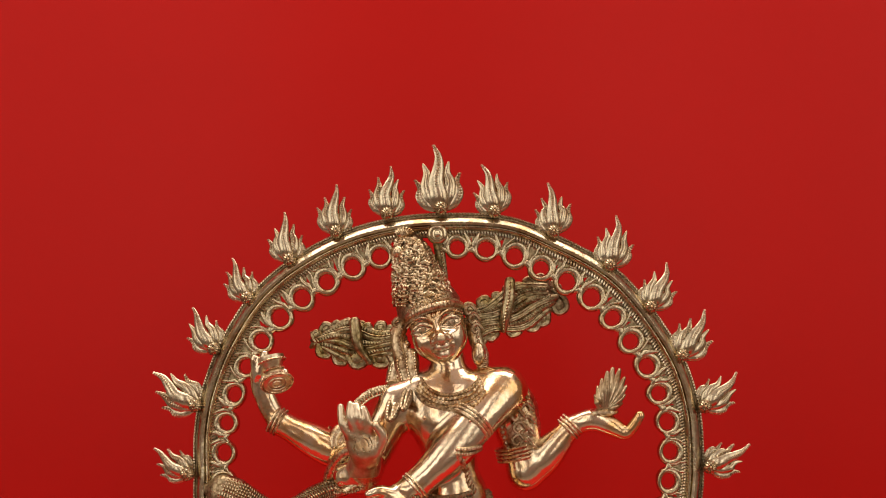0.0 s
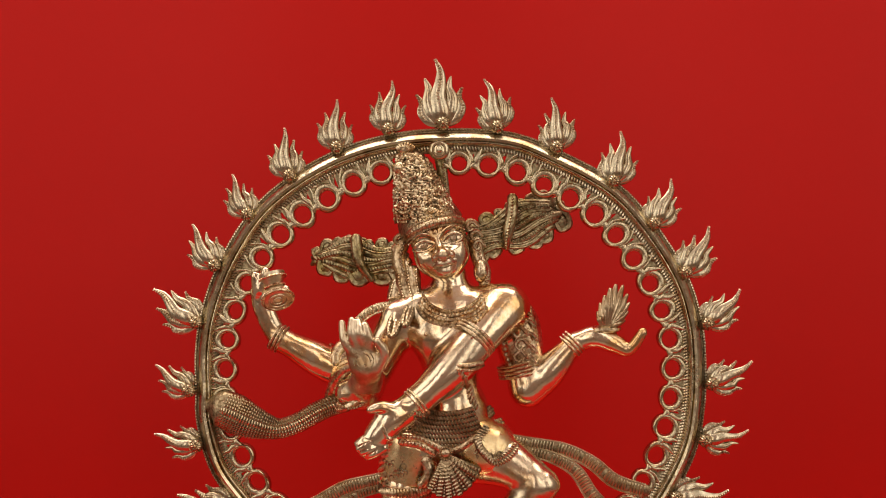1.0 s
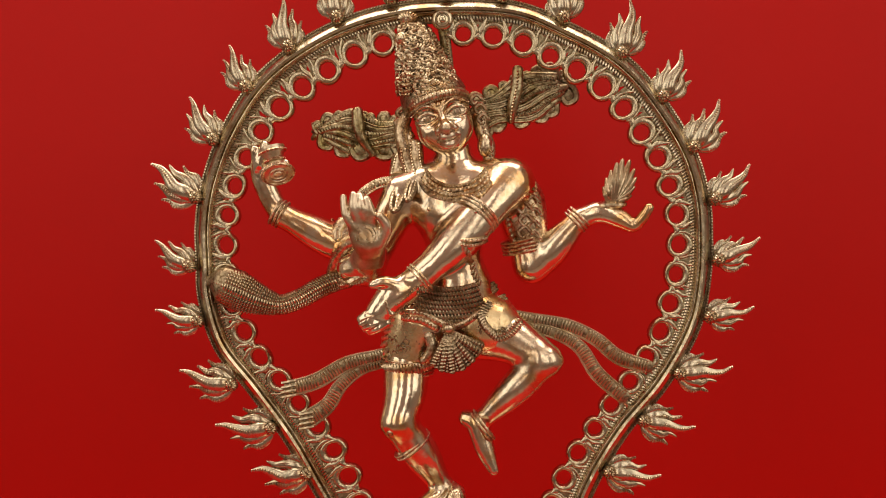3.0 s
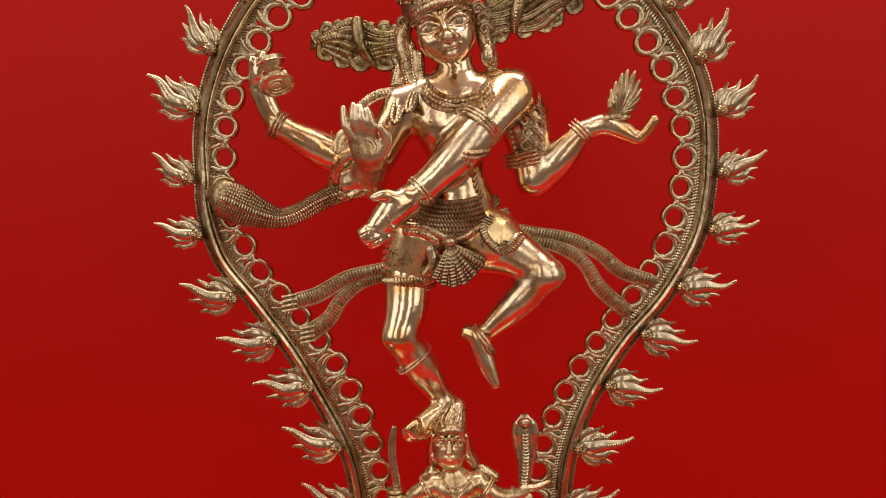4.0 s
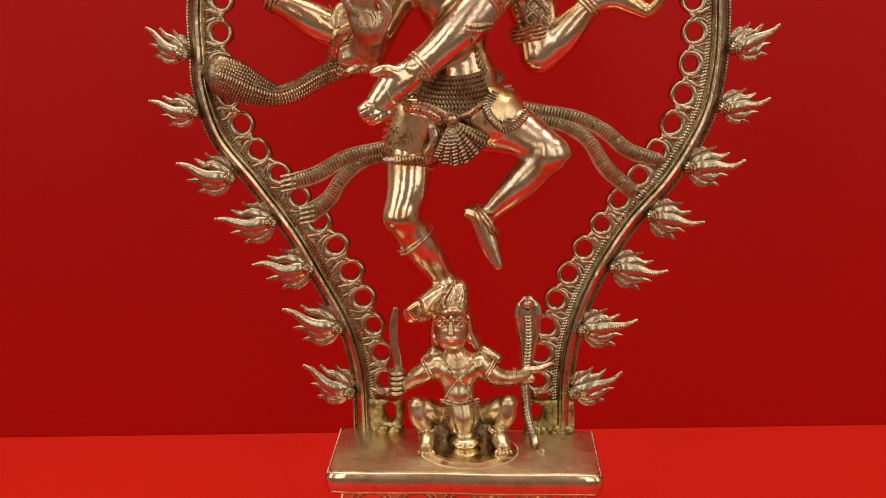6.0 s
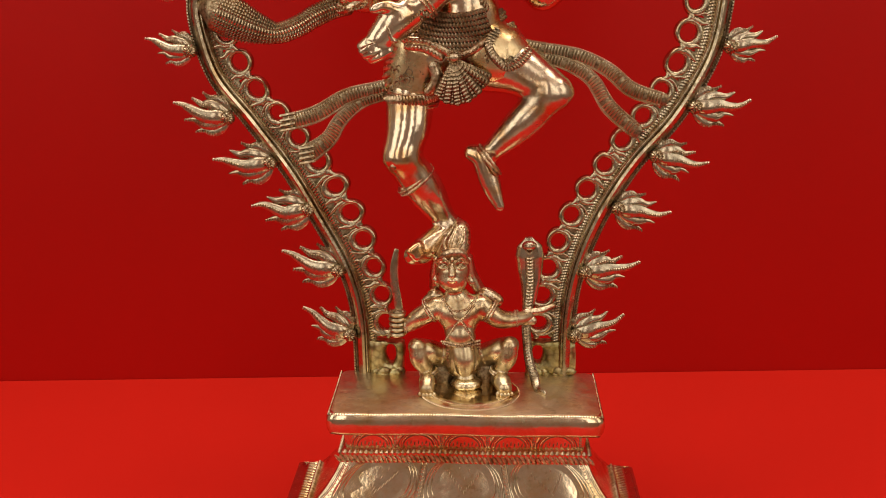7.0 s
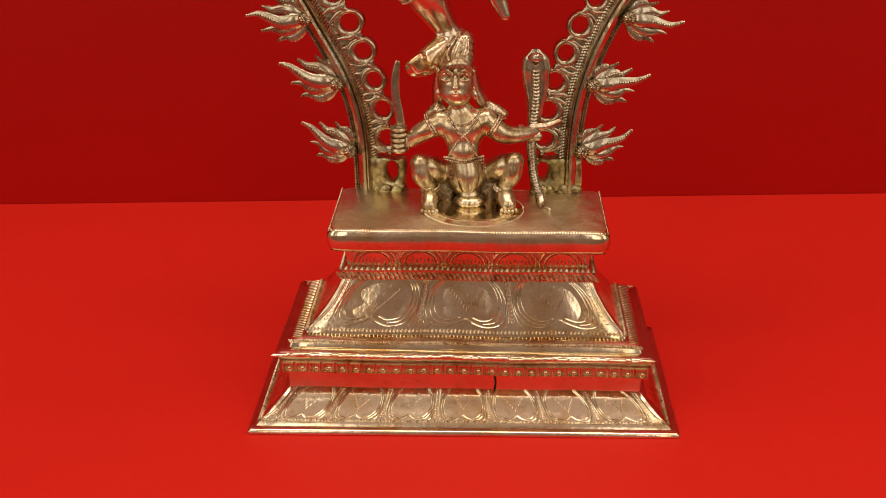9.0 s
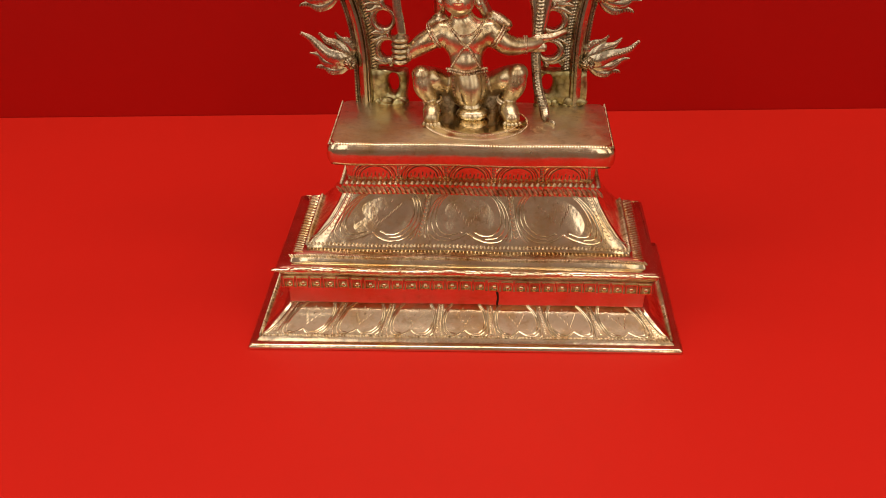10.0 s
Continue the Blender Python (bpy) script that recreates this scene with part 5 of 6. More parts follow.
    s.beads([(-0.0885, -0.0240, 0.4672), (-0.0800, -0.0262, 0.4636), (-0.0690, -0.0262, 0.4660), (-0.0622, -0.0240, 0.4745)], 0.0013, 1.9, 1, n=4)
    s.tube(body.drape([(-0.0492, -0.05, 0.4533), (-0.0470, -0.05, 0.4450), (-0.0430, -0.05, 0.4425), (-0.0313, -0.05, 0.4475), (-0.0225, -0.05, 0.4600)], 0.0006)[::4], [0.0012, 0.0018, 0.0018, 0.0012], 7, 0.9, 1, 3)
    s.beads(body.drape([(-0.0240, -0.05, 0.4640), (-0.0330, -0.05, 0.4560), (-0.0410, -0.05, 0.4500)], 0.0008)[::4], 0.0011, 2.0, 1, n=4)
    # rings and rays chased into the open palm
    palm = np.array((-0.0640, -0.05, 0.5045))
    for r in (0.0030, 0.0055, 0.0080):
        s.tube([body.front(palm + r * np.array((math.cos(w), 0, math.sin(w))), 0.0001) for w in np.linspace(0, 2 * np.pi, 16, endpoint=False)], 0.0005, 5, 1.0, 5, 2, (0, 1, 0), True)
    for w in np.linspace(0, 2 * np.pi, 12, endpoint=False):
        q = np.array((math.cos(w), 0, math.sin(w)))
        s.tube([body.front(palm + q * 0.0058, 0.0001), body.front(palm + q * 0.0068 + (0.0006, 0, 0), 0.0001), body.front(palm + q * 0.0078, 0.0001)], 0.0004, 5, 1.0, 5, 1)
    # girdle of beaded rows, sash and pleats
    for y, w in ((352, 47), (360, 50), (368, 53), (376, 56), (384, 59), (392, 62), (400, 65), (408, 66)):
        c = np.array((-0.0006, -0.0270, 0.4496))
        row = body.drape([c + np.array(((k * w) * 0.00046, 0, (378 - y) * 0.00046 - 0.0030 * (1 - k * k))) for k in (-1, -0.5, 0, 0.5, 1)], 0.0012)
        s.tube(row[::3], 0.0020, 6, 1.0, 5, 3)
        s.rope(row[::3] + np.array((0, -0.0016, 0.0)), 0.0018, 1.5, 6, 0.5)
    for pts in ([(-0.0393, -0.0280, 0.4404), (-0.0244, -0.0300, 0.4396), (-0.0110, -0.0320, 0.4334), (-0.0008, -0.0340, 0.4281)], [(-0.0008, -0.0340, 0.4281), (0.0113, -0.0320, 0.4313), (0.0216, -0.0300, 0.4380), (0.0306, -0.0260, 0.4428)], [(-0.0376, -0.0280, 0.4358), (-0.0231, -0.0300, 0.4341), (-0.0107, -0.0320, 0.4270)]):
        row = body.drape(pts, 0.0018)
        s.tube(row[::3], 0.0034, 8, 0.9, 1, 3)
        s.beads(row[::3] + np.array((0, -0.0030, 0)), 0.0015, 1.9, 1, n=3)
    s.ball((-0.0012, -0.0360, 0.4284), 0.0050, 1, (1, 0.7, 0.9), 8)
    s.beads([np.array((-0.0012, -0.0385, 0.4284)) + 0.0050 * np.array((math.cos(w), 0, math.sin(w))) for w in np.linspace(0, 2 * np.pi, 12, endpoint=False)], 0.0011, 2.0, 1, closed=True, n=4)
    for k, (dx, dy) in enumerate(((-28, 58), (-21, 66), (-13, 70), (-4, 73), (5, 73), (14, 71), (23, 68), (32, 62), (40, 54), (47, 46), (53, 38), (57, 30))):
        a = np.array((-0.0013, -0.0340, 0.4263))
        b = a + np.array((dx * 0.00046, 0.003 + 0.004 * (k % 2), -dy * 0.00046))
        s.tube([a, a * 0.5 + b * 0.5 + (0, -0.004, 0), b], [0.0018, 0.0028, 0.0034], 8, 0.8, 5, 6)
        s.rope([a * 0.75 + b * 0.25 + (0, -0.0045, 0), a * 0.5 + b * 0.5 + (0, -0.0062, 0), b + (0, -0.0032, 0)], 0.0019, 1.5, 6, 0.2)
    s.tube([(-0.0275, 0.0000, 0.4307), (-0.0335, -0.0010, 0.4130), (-0.0357, -0.0030, 0.3965)], [0.0285, 0.0250, 0.0212], 20, 1.0, 3, 6)
    for y, r in ((484, 0.0222), (491, 0.0218), (499, 0.0212), (507, 0.0206)):
        c = np.array((-0.0358, -0.0030, 0.3940)) + (0, 0, (495 - y) * 0.00046)
        ring_round(s, c, (-0.1, 0.05, -1), r, 0.0010 if y in (484, 507) else 0.0014, 1 if y in (484, 507) else 5, False)
    hem = [np.array((-0.0358, -0.0030, 0.3940)) + (0.0224 * math.cos(a), 0.0224 * math.sin(a), 0) for a in np.linspace(-math.pi, 0, 12)]
    s.rope(hem, 0.0034, 0.75, 1, 0.25)
    dice = random.Random(11)
    for axis, rad, n in (([(-0.0275, 0.0000, 0.4298), (-0.0343, -0.0010, 0.4122), (-0.0357, -0.0030, 0.3990)], 0.0252, 34), ([(0.0232, -0.0020, 0.4275), (0.0306, -0.0040, 0.4250), (0.0397, -0.0060, 0.4228)], 0.0280, 14)):
        ax = glide(axis, 10)
        for k in range(n):
            c = ax[dice.randrange(2, len(ax) - 2)]
            a = dice.uniform(-2.5, -0.6)
            q = np.array((math.cos(a), math.sin(a), 0))
            side = np.array((-math.sin(a), math.cos(a), 0)) * dice.choice((-1, 1))
            w = dice.uniform(0.0022, 0.0038)
            c = c + q * rad
            s.tube([c + side * w, c + side * w * 0.4 + (0, 0, w * 0.8), c - side * w * 0.5 + (0, 0, w * 0.4), c - side * w * 0.3 + (0, 0, -w * 0.5)], [0.0003, 0.0006, 0.0006, 0.0003], 5, 1.0, 5, 3)
    s.tube([(-0.0173, -0.0260, 0.4216), (-0.0148, -0.0260, 0.4102), (-0.0224, -0.0240, 0.3994)], [0.0045, 0.0050, 0.0035], 8, 0.6, 1)
    s.tube([(0.0200, -0.0020, 0.4290), (0.0306, -0.0040, 0.4250), (0.0420, -0.0060, 0.4223)], [0.0295, 0.0275, 0.0245], 18, 1.0, 3, 6)
    # bordered apron over the raised thigh
    border = [(0.0319, -0.0285, 0.4470), (0.0255, -0.0318, 0.4395), (0.0264, -0.0325, 0.4315), (0.0324, -0.0322, 0.4240), (0.0385, -0.0312, 0.4196), (0.0480, -0.0285, 0.4235), (0.0560, -0.0230, 0.4310)]
    s.tube(border, [0.0026, 0.0034, 0.0034, 0.0030], 8, 0.6, 5)
    for o in (-0.0018, 0.0018):
        s.rope([np.array(q) + (o * 0.6, -0.0020, -o) for q in border], 0.0016, 1.5, 1, 0.35)
    s.rope([(-0.0509, -0.0180, 0.4032), (-0.0535, -0.0160, 0.4136), (-0.0494, -0.0180, 0.4244), (-0.0445, -0.0200, 0.4338)], 0.0034, 1.6, 1)
    # tassels at the hip: fans of short ribbed strands
    for a, b in (((0.0255, -0.0100, 0.4480), (0.0369, -0.0040, 0.4600)), ((0.0300, -0.0080, 0.4450), (0.0469, -0.0040, 0.4456)), ((0.0330, -0.0080, 0.4400), (0.0505, -0.0030, 0.4385))):
        a, b = np.array(a), np.array(b)
        n = np.cross((b - a) / np.linalg.norm(b - a), (0, 1, 0))
        for k in (-1.5, -0.5, 0.5, 1.5):
            e = b + n * k * 0.0030 - (b - a) * 0.10 * abs(k)
            s.tube([a, a * 0.5 + e * 0.5 + (0, -0.003, 0), e], [0.0016, 0.0023, 0.0017], 7, 0.8, 5, 4)
            s.rope([a * 0.7 + e * 0.3 + (0, -0.0028, 0), a * 0.4 + e * 0.6 + (0, -0.0040, 0), e + (0, -0.0016, 0)], 0.0013, 1.6, 6, 0.3)
    # flying ends of the sash, tied to the arch
    ribbon(s, [(-0.0470, -0.0080, 0.4051), (-0.0621, -0.0060, 0.4012), (-0.0871, -0.0040, 0.3945), (-0.1123, -0.0040, 0.3806), (-0.1359, -0.0040, 0.3742)], [0.0046, 0.0053, 0.0062, 0.0067, 0.0065], 4, 0.30)
    ribbon(s, [(-0.0566, -0.0060, 0.3955), (-0.0756, -0.0040, 0.3897), (-0.0923, -0.0040, 0.3766), (-0.1036, -0.0040, 0.3601), (-0.1213, -0.0050, 0.3476)], [0.0038, 0.0047, 0.0055, 0.0065, 0.0080], 4, 0.30)
    for c in ((-0.1359, -0.0070, 0.3739), (-0.1218, -0.0080, 0.3473)):
        for k in range(4):
            s.tube([np.array(c) + (-0.005, 0, 0.004 * (k - 1.5)), np.array(c) + (0.006, 0, 0.004 * (k - 1.5) + 0.002)], 0.0012, 5, 1.0, 4, 1)
    ribbon(s, [(0.0443, -0.0080, 0.4355), (0.0681, -0.0060, 0.4299), (0.0956, -0.0040, 0.4241), (0.1184, -0.0040, 0.4127), (0.1368, -0.0040, 0.3975), (0.1621, -0.0040, 0.3888)], [0.0038, 0.0049, 0.0052, 0.0055, 0.0059, 0.0053], 4, 0.30)
    ribbon(s, [(0.0612, -0.0060, 0.4244), (0.0840, -0.0060, 0.4185), (0.1047, -0.0040, 0.4063), (0.1195, -0.0040, 0.3837), (0.1417, -0.0040, 0.3637)], [0.0038, 0.0047, 0.0055, 0.0061, 0.0057], 4, 0.30)
    # garters and anklets
    for c, d, r, n in (((-0.0346, -0.0105, 0.3290), (0.61, 0.1, -0.79), 0.0160, 2), ((-0.0118, -0.0040, 0.2865), (0.47, 0.2, -0.88), 0.0125, 2), ((0.0232, -0.0150, 0.3432), (0.82, 0.1, 0.57), 0.0135, 2)):
        d = np.array(d) / np.linalg.norm(d)
        for k in range(n):
            ring_round(s, np.array(c) + d * k * 0.0030, d, r, 0.0015, 1)
    s.ball((-0.0425, -0.0180, 0.3215), 0.0042, 1, (0.9, 0.8, 1.2), 6)
    s.ball((-0.0495, -0.0310, 0.3437), 0.0036, 1, n=5)

    # hooded serpent over the forearm
    s.tube([(-0.0985, 0.0020, 0.4682), (-0.0930, -0.0060, 0.4813), (-0.0829, -0.0180, 0.4936), (-0.0716, -0.0280, 0.4990)], [0.0050, 0.0050, 0.0044, 0.0030], 8, 0.8, 1)
    snake = [(-0.0833, 0.0020, 0.4647), (-0.0967, -0.0020, 0.4626), (-0.1101, 0.0000, 0.4569), (-0.1256, 0.0020, 0.4485), (-0.1417, 0.0000, 0.4443), (-0.1593, -0.0040, 0.4498), (-0.1755, -0.0070, 0.4578), (-0.1879, -0.0080, 0.4636), (-0.1971, -0.0060, 0.4658)]
    girth = [0.0075, 0.0085, 0.0088, 0.0084, 0.0085, 0.0128, 0.0170, 0.0155, 0.0065]
    s.tube(snake, girth, 14, 0.5, 5, 8)
    line = even(glide(snake, 14), 0.0023)
    wide = np.interp(np.linspace(0, 1, len(line)), np.linspace(0, 1, len(girth)), girth)
    for k in range(1, len(line) - 2):
        t = line[k + 1] - line[k]
        a = np.cross(t / np.linalg.norm(t), (0, 1, 0))
        t = t / np.linalg.norm(t)
        w = wide[k]
        on = lambda f, lift: line[k] + a * w * f + (0, -0.5 * w * math.sqrt(max(0.0, 1 - f * f)) - lift, 0)
        n = max(1, int(w * 0.80 / 0.0026))
        for side in (-1, 1):
            for j in range(n):
                f = side * (0.24 + 0.74 * (j + 0.5) / n)
                q = 0.40 / n
                s.tube([on(f - side * q, 0.0002) - t * 0.0007, on(f, 0.0007), on(min(0.99, abs(f) + q) * side, 0.0001) + t * 0.0009], [0.0005, 0.0009, 0.0004], 5, 1.0, 6, 2)
        s.tube([on(-0.17, 0.0003), on(0.0, 0.0010) - t * 0.0004, on(0.17, 0.0003)], [0.0006, 0.0010, 0.0006], 5, 1.0, 1, 2)
    ring_round(s, (-0.0762, -0.0100, 0.4705), (0.5, 0.2, -0.85), 0.0150, 0.0030, 1, True)
    ring_round(s, (-0.0723, -0.0100, 0.4786), (0.5, 0.2, -0.85), 0.0155, 0.0026, 1, True)

    # hour-glass drum in the rear hand, flame on the other
    up, lo = np.array((-0.1423, -0.0120, 0.5740)), np.array((-0.1369, -0.0160, 0.5527))
    d = (lo - up) / np.linalg.norm(lo - up)
    face = np.array((0.25, -0.62, -0.74)) / np.linalg.norm((0.25, -0.62, -0.74))
    turned = [(0.0, 0.0105, d), (0.15, 0.0108, d), (0.3, 0.0085, d), (0.5, 0.0066, d), (0.7, 0.0092, d + face * 0.4), (0.9, 0.0116, d + face), (1.0, 0.0122, face), (1.04, 0.0114, face)]
    rings = []
    for f, r, ax in turned:
        ax = ax / np.linalg.norm(ax)
        e1 = np.cross(ax, (0, 1, 0.2))
        e1 /= np.linalg.norm(e1)
        e2 = np.cross(ax, e1)
        rings.append(np.array([up + (lo - up) * f + r * (math.cos(w) * e1 + math.sin(w) * e2) for w in np.linspace(0, 2 * np.pi, 20, endpoint=False)]))
    s.loft(rings, 7)
    ring_round(s, lo, face, 0.0124, 0.0015, 1)
    ring_round(s, up + d * 0.004, d, 0.0106, 0.0012, 1)
    ring_round(s, up * 0.5 + lo * 0.5, d, 0.0074, 0.0014, 1)
    ring_round(s, lo + face * 0.0016, face, 0.0075, 0.0006, 7, False)
    ring_round(s, lo + face * 0.0018, face, 0.0038, 0.0006, 7, False)
    foot = np.array((0.1316, -0.0060, 0.5249))
    s.ball(foot + (0, 0, -0.002), 0.0110, 1, (1.2, 0.8, 0.35), 6)
    for dx, dz, r in ((-14, 24, 0.0036), (-10, 38, 0.0040), (-4, 50, 0.0042), (3, 62, 0.0044), (11, 68, 0.0044), (20, 66, 0.0040), (26, 52, 0.0038), (28, 38, 0.0036), (26, 24, 0.0032), (22, 10, 0.0030)):
        b = foot + np.array((dx * 0.00062 + 0.002, -0.001 - 0.003 * (dx % 3 == 0), dz * 0.00050))
        s.tube([foot + (dx * 0.00014, -0.003, 0), foot * 0.45 + b * 0.55 + (dx * 0.00006, -0.003, 0), b], [r * 0.8, r, r * 0.35], 7, 0.9, 6, 5)
        s.tube([foot + (dx * 0.00014, -0.0056, 0.002), foot * 0.45 + b * 0.55 + (dx * 0.00006, -0.0062, 0), b + (0, -0.0010, 0)], [r * 0.16, r * 0.24, r * 0.10], 5, 1.0, 1, 4)
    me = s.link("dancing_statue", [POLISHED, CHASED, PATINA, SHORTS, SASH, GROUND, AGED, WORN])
    ob = new("dancing_statue", me)
    return tagged(ob, "polished bronze statue of a many-armed dancer standing on one leg", "statue")


dancing_figure()


# ---- the crouching figure under the dancer's foot ----
def crouching_figure():
    c = Clay((-0.066, -0.076, 0.138), (0.078, 0.016, 0.29), 0.0008)
    c.egg((-0.0027, -0.0300, 0.2590), (0.0152, 0.0158, 0.0182), 0.004)
    c.egg((-0.0026, -0.0370, 0.2499), (0.0105, 0.0088, 0.0075), 0.006)
    for e in ((-0.0096, -0.0470, 0.2685), (0.0054, -0.0470, 0.2684)):
        c.egg(e, (0.0062, 0.0044, 0.0046), 0.003, 0, True)
    for e in ((-0.0098, -0.0420, 0.2669), (0.0053, -0.0420, 0.2669)):
        c.egg(e, (0.0044, 0.0036, 0.0034), 0.0006)
    c.limb([(-0.0021, -0.0450, 0.2692), (-0.0021, -0.0490, 0.2607)], [0.0020, 0.0036], 0.0015)
    c.limb([(-0.0064, -0.0440, 0.2531), (-0.0023, -0.0460, 0.2542), (0.0016, -0.0440, 0.2531)], [0.0012, 0.0022, 0.0012], 0.001)
    c.limb([(-0.0051, -0.0440, 0.2507), (0.0003, -0.0440, 0.2507)], [0.0016, 0.0016], 0.001)
    c.limb([(-0.0018, -0.0260, 0.2314), (-0.0022, -0.0260, 0.2410)], [0.0085, 0.0080], 0.004)
    c.egg((-0.0001, -0.0270, 0.2225), (0.0200, 0.0145, 0.0160), 0.006)
    c.limb([(-0.0001, -0.0270, 0.2196), (0.0010, -0.0280, 0.1979), (0.0026, -0.0260, 0.1798)], [0.0140, 0.0125, 0.0165], 0.006)
    c.egg((0.0008, -0.0360, 0.2044), (0.0115, 0.0080, 0.0090), 0.005)
    c.limb([(-0.0174, -0.0270, 0.2264), (-0.0300, -0.0270, 0.2182), (-0.0454, -0.0220, 0.2071), (-0.0510, -0.0200, 0.2103)], [0.0092, 0.0085, 0.0058, 0.0060], 0.004)
    c.limb([(0.0178, -0.0270, 0.2273), (0.0324, -0.0260, 0.2152), (0.0481, -0.0200, 0.2130), (0.0556, -0.0140, 0.2133)], [0.0092, 0.0082, 0.0058, 0.0056], 0.004)
    for m, knee, ankle, toe in ((-1, (-0.0346, -0.0370, 0.1955), (-0.0256, -0.0340, 0.1700), (-0.0262, -0.0500, 0.1640)), (1, (0.0412, -0.0370, 0.1968), (0.0317, -0.0340, 0.1700), (0.0362, -0.0500, 0.1644))):
        knee, ankle, toe = np.array(knee), np.array(ankle), np.array(toe)
        c.limb([(0.0025 + 0.013 * m, -0.0100, 0.1740), knee * 0.75 + np.array((0.0025, -0.01, 0.180)) * 0.25 + (0, 0, -0.003), knee - (0, -0.004, 0.002)], [0.0108, 0.0094, 0.0074], 0.003)
        c.limb([knee - (0.001 * m, 0, 0.001), knee * 0.55 + ankle * 0.45 + (0.0018 * m, -0.002, 0), ankle + (0, 0, 0.002)], [0.0072, 0.0074, 0.0050], 0.0015)
        c.limb([ankle - (0, -0.003, 0.006), ankle * 0.5 + toe * 0.5, toe], [0.0066, 0.0074, 0.0062], 0.002, 0.9)
    s = Shape()
    s.add(*c.skin(3), 0)
    # hair, ears and brow
    for pts in ([(-0.0152, -0.0240, 0.2676), (-0.0172, -0.0220, 0.2517), (-0.0190, -0.0200, 0.2362)], [(0.0104, -0.0240, 0.2674), (0.0122, -0.0220, 0.2506), (0.0158, -0.0200, 0.2356)]):
        out = -1 if pts[0][0] < 0.002 else 1
        for k in range(3):
            s.tube([np.array(p) + (out * 0.0020 * k * q, 0.002 + 0.003 * k, 0) for p, q in zip(pts, (0.1, 0.3, 0.4))], [0.0042, 0.0046, 0.0042], 8, 0.9, 0)
        for p, q in zip(pts[1:2], (1,)):
            s.ball(np.array(p) + (0, -0.004, -0.004), 0.0034, 1, (0.9, 0.7, 1.3), 5)
    s.tube([(-0.0150, -0.0340, 0.2678), (-0.0093, -0.0400, 0.2751), (-0.0017, -0.0420, 0.2780), (0.0058, -0.0400, 0.2755), (0.0109, -0.0340, 0.2676)], [0.0030, 0.0036, 0.0040, 0.0036, 0.0030], 8, 0.8, 1)
    s.tube([(-0.0026, -0.0280, 0.2696), (0.0001, -0.0240, 0.2797), (0.0015, -0.0200, 0.2889), (0.0001, -0.0160, 0.2934)], [0.0145, 0.0125, 0.0085, 0.0050], 14, 0.9, 1)
    for k in range(5):
        s.tube([(-0.0049, -0.0400, 0.2751), np.array((-0.0023, -0.0340, 0.2835)) + (0.004 * (k - 2), 0, 0), np.array((0.0003, -0.0260, 0.2924)) + (0.0022 * (k - 2), 0, 0)], [0.0010, 0.0012, 0.0008], 6, 1.0, 1, 4)
    s.ball((-0.0021, -0.0450, 0.2734), 0.0022, 0, n=5)
    for e in ((-0.0096, -0.0480, 0.2688), (0.0054, -0.0480, 0.2687)):
        loop = [np.array(e) + (0.0042 * math.cos(w), 0.0026, 0.0030 * math.sin(w)) for w in np.linspace(0, 2 * np.pi, 12, endpoint=False)]
        s.tube(loop, 0.0007, 5, 1.0, 0, 2, (0, 1, 0), True)
        s.ball(np.array(e) + (0.0004, 0.0018, 0), 0.0012, 3, n=5)
    for a, m, b in (((-0.0155, -0.0420, 0.2702), (-0.0095, -0.0460, 0.2742), (-0.0043, -0.0470, 0.2712)), ((0.0002, -0.0470, 0.2712), (0.0055, -0.0460, 0.2741), (0.0111, -0.0420, 0.2701))):
        s.tube([a, m, b], 0.0010, 6, 1.0, 0)
    # ornaments
    for pts in ([(-0.0136, -0.0380, 0.2350), (-0.0068, -0.0420, 0.2288), (-0.0001, -0.0430, 0.2272), (0.0080, -0.0420, 0.2297), (0.0148, -0.0380, 0.2359)], [(-0.0109, -0.0400, 0.2310), (-0.0029, -0.0420, 0.2221), (0.0034, -0.0420, 0.2173), (0.0114, -0.0400, 0.2025)], [(0.0125, -0.0400, 0.2309), (0.0043, -0.0420, 0.2221), (-0.0030, -0.0420, 0.2154), (-0.0105, -0.0400, 0.2025)], [(-0.0141, -0.0400, 0.2011), (0.0009, -0.0420, 0.1994), (0.0168, -0.0400, 0.2015)], [(-0.0133, -0.0400, 0.1991), (0.0009, -0.0420, 0.1970), (0.0168, -0.0400, 0.1991)]):
        row = c.drape(pts, 0.0006)
        s.tube(row[::3], 0.0010, 6, 1.0, 1, 3)
        s.beads(row[::3] + np.array((0, -0.0009, 0)), 0.0010, 1.9, 1, n=3)
    s.tube([(0.0020, -0.0340, 0.1928), (0.0038, -0.0380, 0.1846), (0.0046, -0.0380, 0.1747)], [0.0105, 0.0095, 0.0080], 12, 0.8, 0)
    # dark lumps added to darken the gap between the thighs
    for a, b in (((-0.0175, -0.0160, 0.1732), (-0.0156, -0.0220, 0.1589)), ((0.0220, -0.0160, 0.1747), (0.0201, -0.0220, 0.1610))):
        s.tube([a, np.array(a) * 0.5 + np.array(b) * 0.5, b], [0.0130, 0.0150, 0.0120], 12, 0.6, 3)
    for pts in ([(-0.0087, -0.0400, 0.1972), (-0.0098, -0.0400, 0.1879), (-0.0082, -0.0380, 0.1787)], [(0.0150, -0.0400, 0.1991), (0.0167, -0.0400, 0.1903)]):
        s.beads(pts, 0.0015, 1.9, 1, n=4)
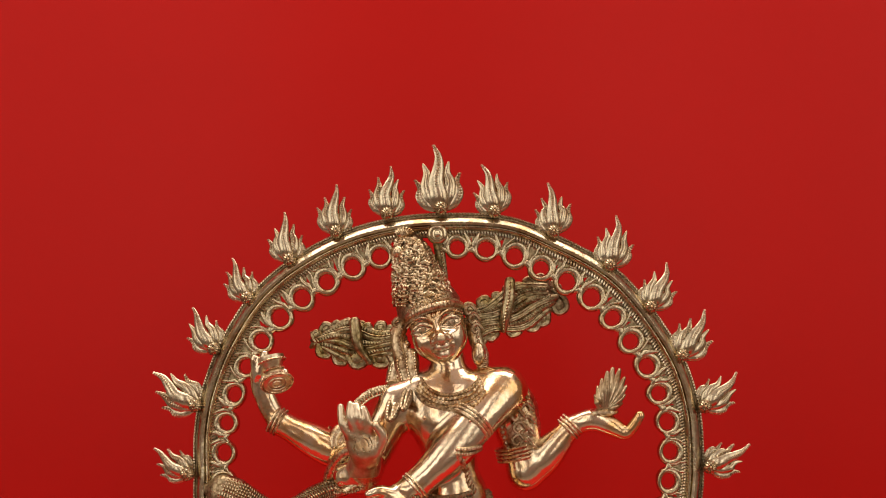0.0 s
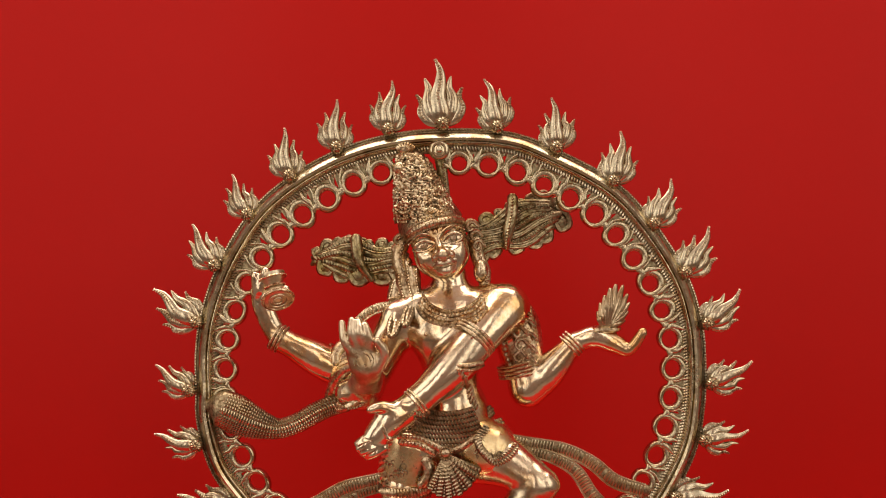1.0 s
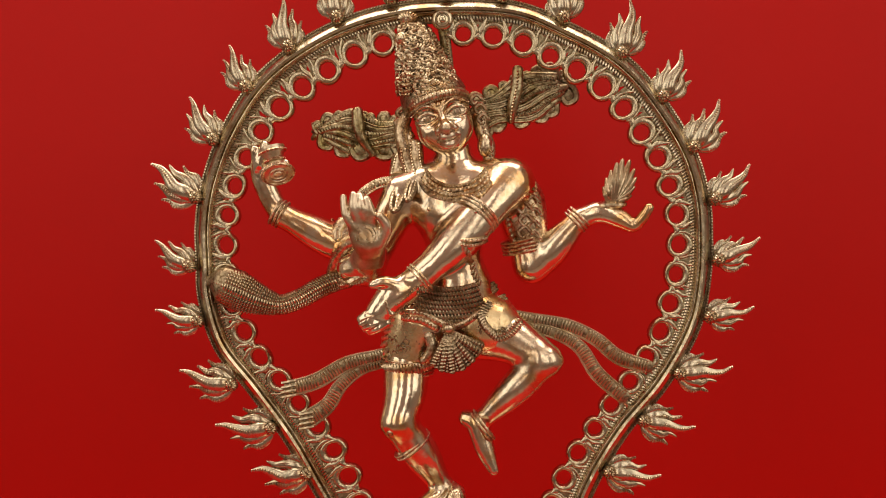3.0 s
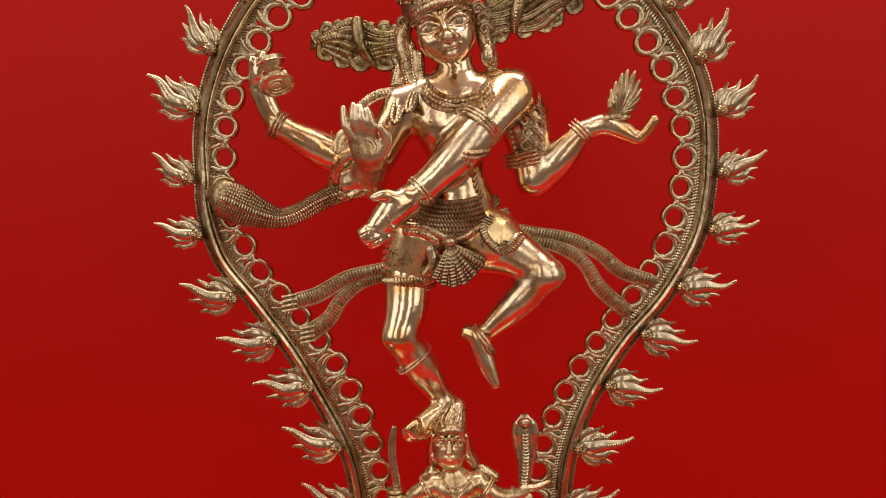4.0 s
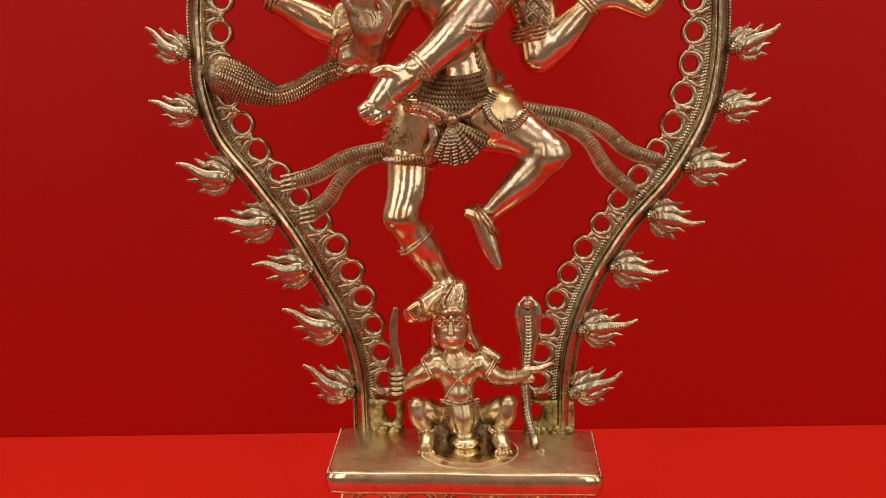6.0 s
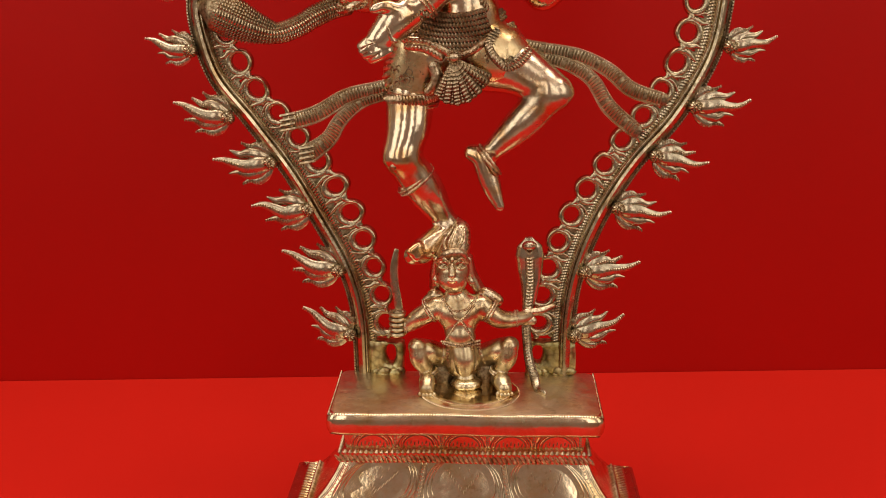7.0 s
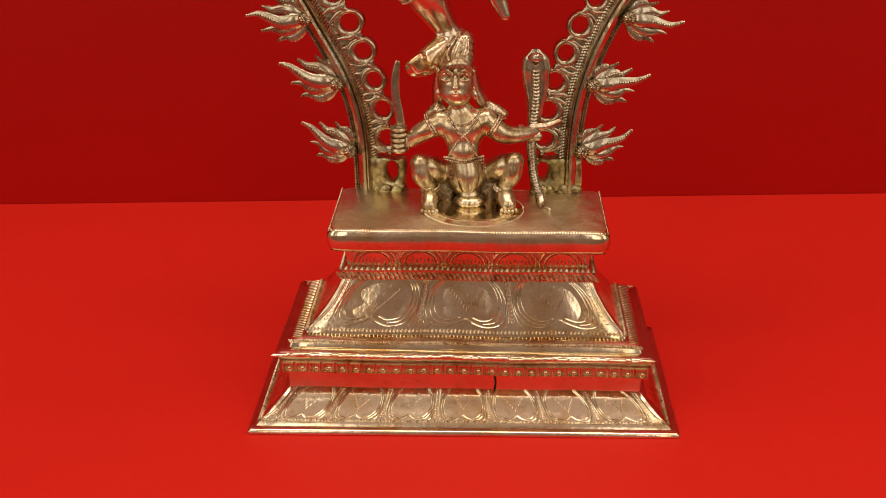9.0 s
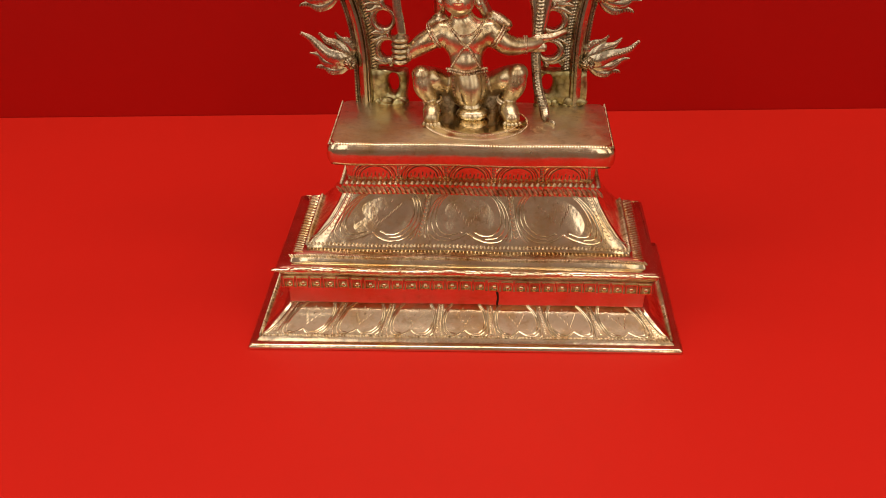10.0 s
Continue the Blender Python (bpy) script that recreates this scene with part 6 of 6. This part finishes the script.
    for p, d, r in (((-0.0225, -0.0270, 0.2235), (-0.8, 0, -0.5), 0.0096), ((0.0241, -0.0270, 0.2234), (0.8, 0, -0.55), 0.0096), ((-0.0425, -0.0230, 0.2085), (-0.8, 0, 0.1), 0.0062), ((0.0453, -0.0210, 0.2134), (0.8, 0, 0), 0.0062), ((-0.0260, -0.0345, 0.1730), (0.25, 0.15, -1), 0.0066), ((0.0322, -0.0345, 0.1735), (-0.3, 0.15, -1), 0.0066)):
        for k in (0, 1):
            ring_round(s, np.array(p) + np.array(d) * 0.0022 * k, d, r, 0.0011, 1)
    for pts in ([(-0.0281, -0.0240, 0.2303), (-0.0197, -0.0240, 0.2341), (-0.0129, -0.0240, 0.2322)], [(0.0146, -0.0240, 0.2330), (0.0233, -0.0240, 0.2349), (0.0324, -0.0240, 0.2291)]):
        s.tube(pts, [0.0030, 0.0062, 0.0050], 8, 0.9, 1)
    for f in ((-0.0262, -0.0550, 0.1612), (0.0366, -0.0550, 0.1616)):
        for k in range(5):
            s.ball(np.array(f) + ((k - 2) * 0.0028, 0.0006 * (k - 2) ** 2, -0.001), 0.0021, 0, n=5)
    # a shorter face, leaning a little over the sword arm
    for v in s.v:
        near = np.interp(v[:, 2], [0.236, 0.250, 0.272, 0.292], [0.0, 0.9, 1.0, 0.0])
        v[:, 0] += near * (-0.0026 - 0.08 * (v[:, 0] + 0.0026))
        v[:, 2] += near * np.interp(v[:, 2], [0.246, 0.270], [0.0016, -0.0022])
    # small stool
    s.tube([(0.0046, -0.0340, 0.1800), (0.0048, -0.0345, 0.1745), (0.0049, -0.0350, 0.1680)], [0.0080, 0.0055, 0.0085], 14, 0.9, 0)
    ring_round(s, (0.0048, -0.0345, 0.1762), (0, 0, 1), 0.0080, 0.0013, 0)
    s.ball((0.0054, -0.0360, 0.1628), 0.0132, 0, (1, 0.85, 0.42), 10)
    # curved sword in a fist
    s.tube([(-0.0490, -0.0200, 0.2150), (-0.0506, -0.0200, 0.2299), (-0.0528, -0.0200, 0.2445), (-0.0524, -0.0200, 0.2590), (-0.0503, -0.0200, 0.2722)], [0.0034, 0.0034, 0.0034, 0.0032, 0.0020], 8, 0.35, 4)
    s.tube([(-0.0498, -0.0240, 0.2196), (-0.0508, -0.0240, 0.2014)], [0.0050, 0.0046], 10, 0.9, 3)
    for k in range(5):
        ring_round(s, np.array((-0.0508, -0.0240, 0.2018)) + (0, 0, 0.0043 * k), (0, 0, 1), 0.0054, 0.0019, 0, False)
    s.ball((-0.0497, -0.0220, 0.2199), 0.0058, 0, (1.1, 0.8, 0.5), 5)
    # upright cobra
    cobra = [(0.0690, -0.0470, 0.1580), (0.0632, -0.0400, 0.1588), (0.0609, -0.0300, 0.1664), (0.0568, -0.0220, 0.1781), (0.0552, -0.0160, 0.1933), (0.0548, -0.0120, 0.2067), (0.0562, -0.0100, 0.2198), (0.0578, -0.0080, 0.2373), (0.0578, -0.0060, 0.2500), (0.0575, -0.0060, 0.2620), (0.0573, -0.0060, 0.2710), (0.0571, -0.0070, 0.2762)]
    girth = [0.0024, 0.0034, 0.0038, 0.0038, 0.0038, 0.0040, 0.0050, 0.0078, 0.0104, 0.0116, 0.0102, 0.0050]
    s.tube(cobra, girth, 14, 0.42, 4, 8)
    line = even(glide(cobra[2:10], 9), 0.0028)
    wide = np.interp(np.linspace(0, 1, len(line)), np.linspace(0, 1, 8), girth[2:10])
    for q, w in zip(line, wide):
        c0 = min(0.62, 0.0030 / w)
        s.tube([q + (-c0 * w, -0.34 * w - 0.0004, 0), q + (0, -0.42 * w - 0.0012, -0.0004), q + (c0 * w, -0.34 * w - 0.0004, 0)], [0.0006, 0.0010, 0.0006], 5, 1.0, 1, 2)
    for k in (-1, 1):
        s.tube([q + (k * min(0.70 * w, 0.0034), -0.36 * w - 0.0004, 0) for q, w in zip(line[::3], wide[::3])], 0.0006, 5, 1.0, 3, 3)
    s.ball((0.0571, -0.0110, 0.2725), 0.0056, 4, (1.1, 0.9, 0.75), 8)
    s.tube([(0.0540, -0.0118, 0.2690), (0.0571, -0.0150, 0.2668), (0.0602, -0.0118, 0.2690)], [0.0008, 0.0012, 0.0008], 6, 1.0, 3, 3)
    for k in (-1, 1):
        s.ball(np.array((0.0565, -0.0180, 0.2730)) + (k * 0.003, 0, 0.002), 0.0013, 1, n=4)
    s.tube([(0.0537, -0.0160, 0.2170), (0.0654, -0.0120, 0.2165), (0.0782, -0.0060, 0.2193)], [0.0036, 0.0032, 0.0022], 8, 0.8, 1)
    s.tube([(0.0518, -0.0180, 0.2093), (0.0611, -0.0160, 0.2096)], [0.0036, 0.0036], 8, 0.8, 1)
    ob = new("crouching_statue", s.link("crouching_statue", [DWARF, CHASED, SASH, GROUND, FLAMED]))
    return tagged(ob, "small dark bronze statue of a crouching figure on the pedestal", "statue")


crouching_figure()
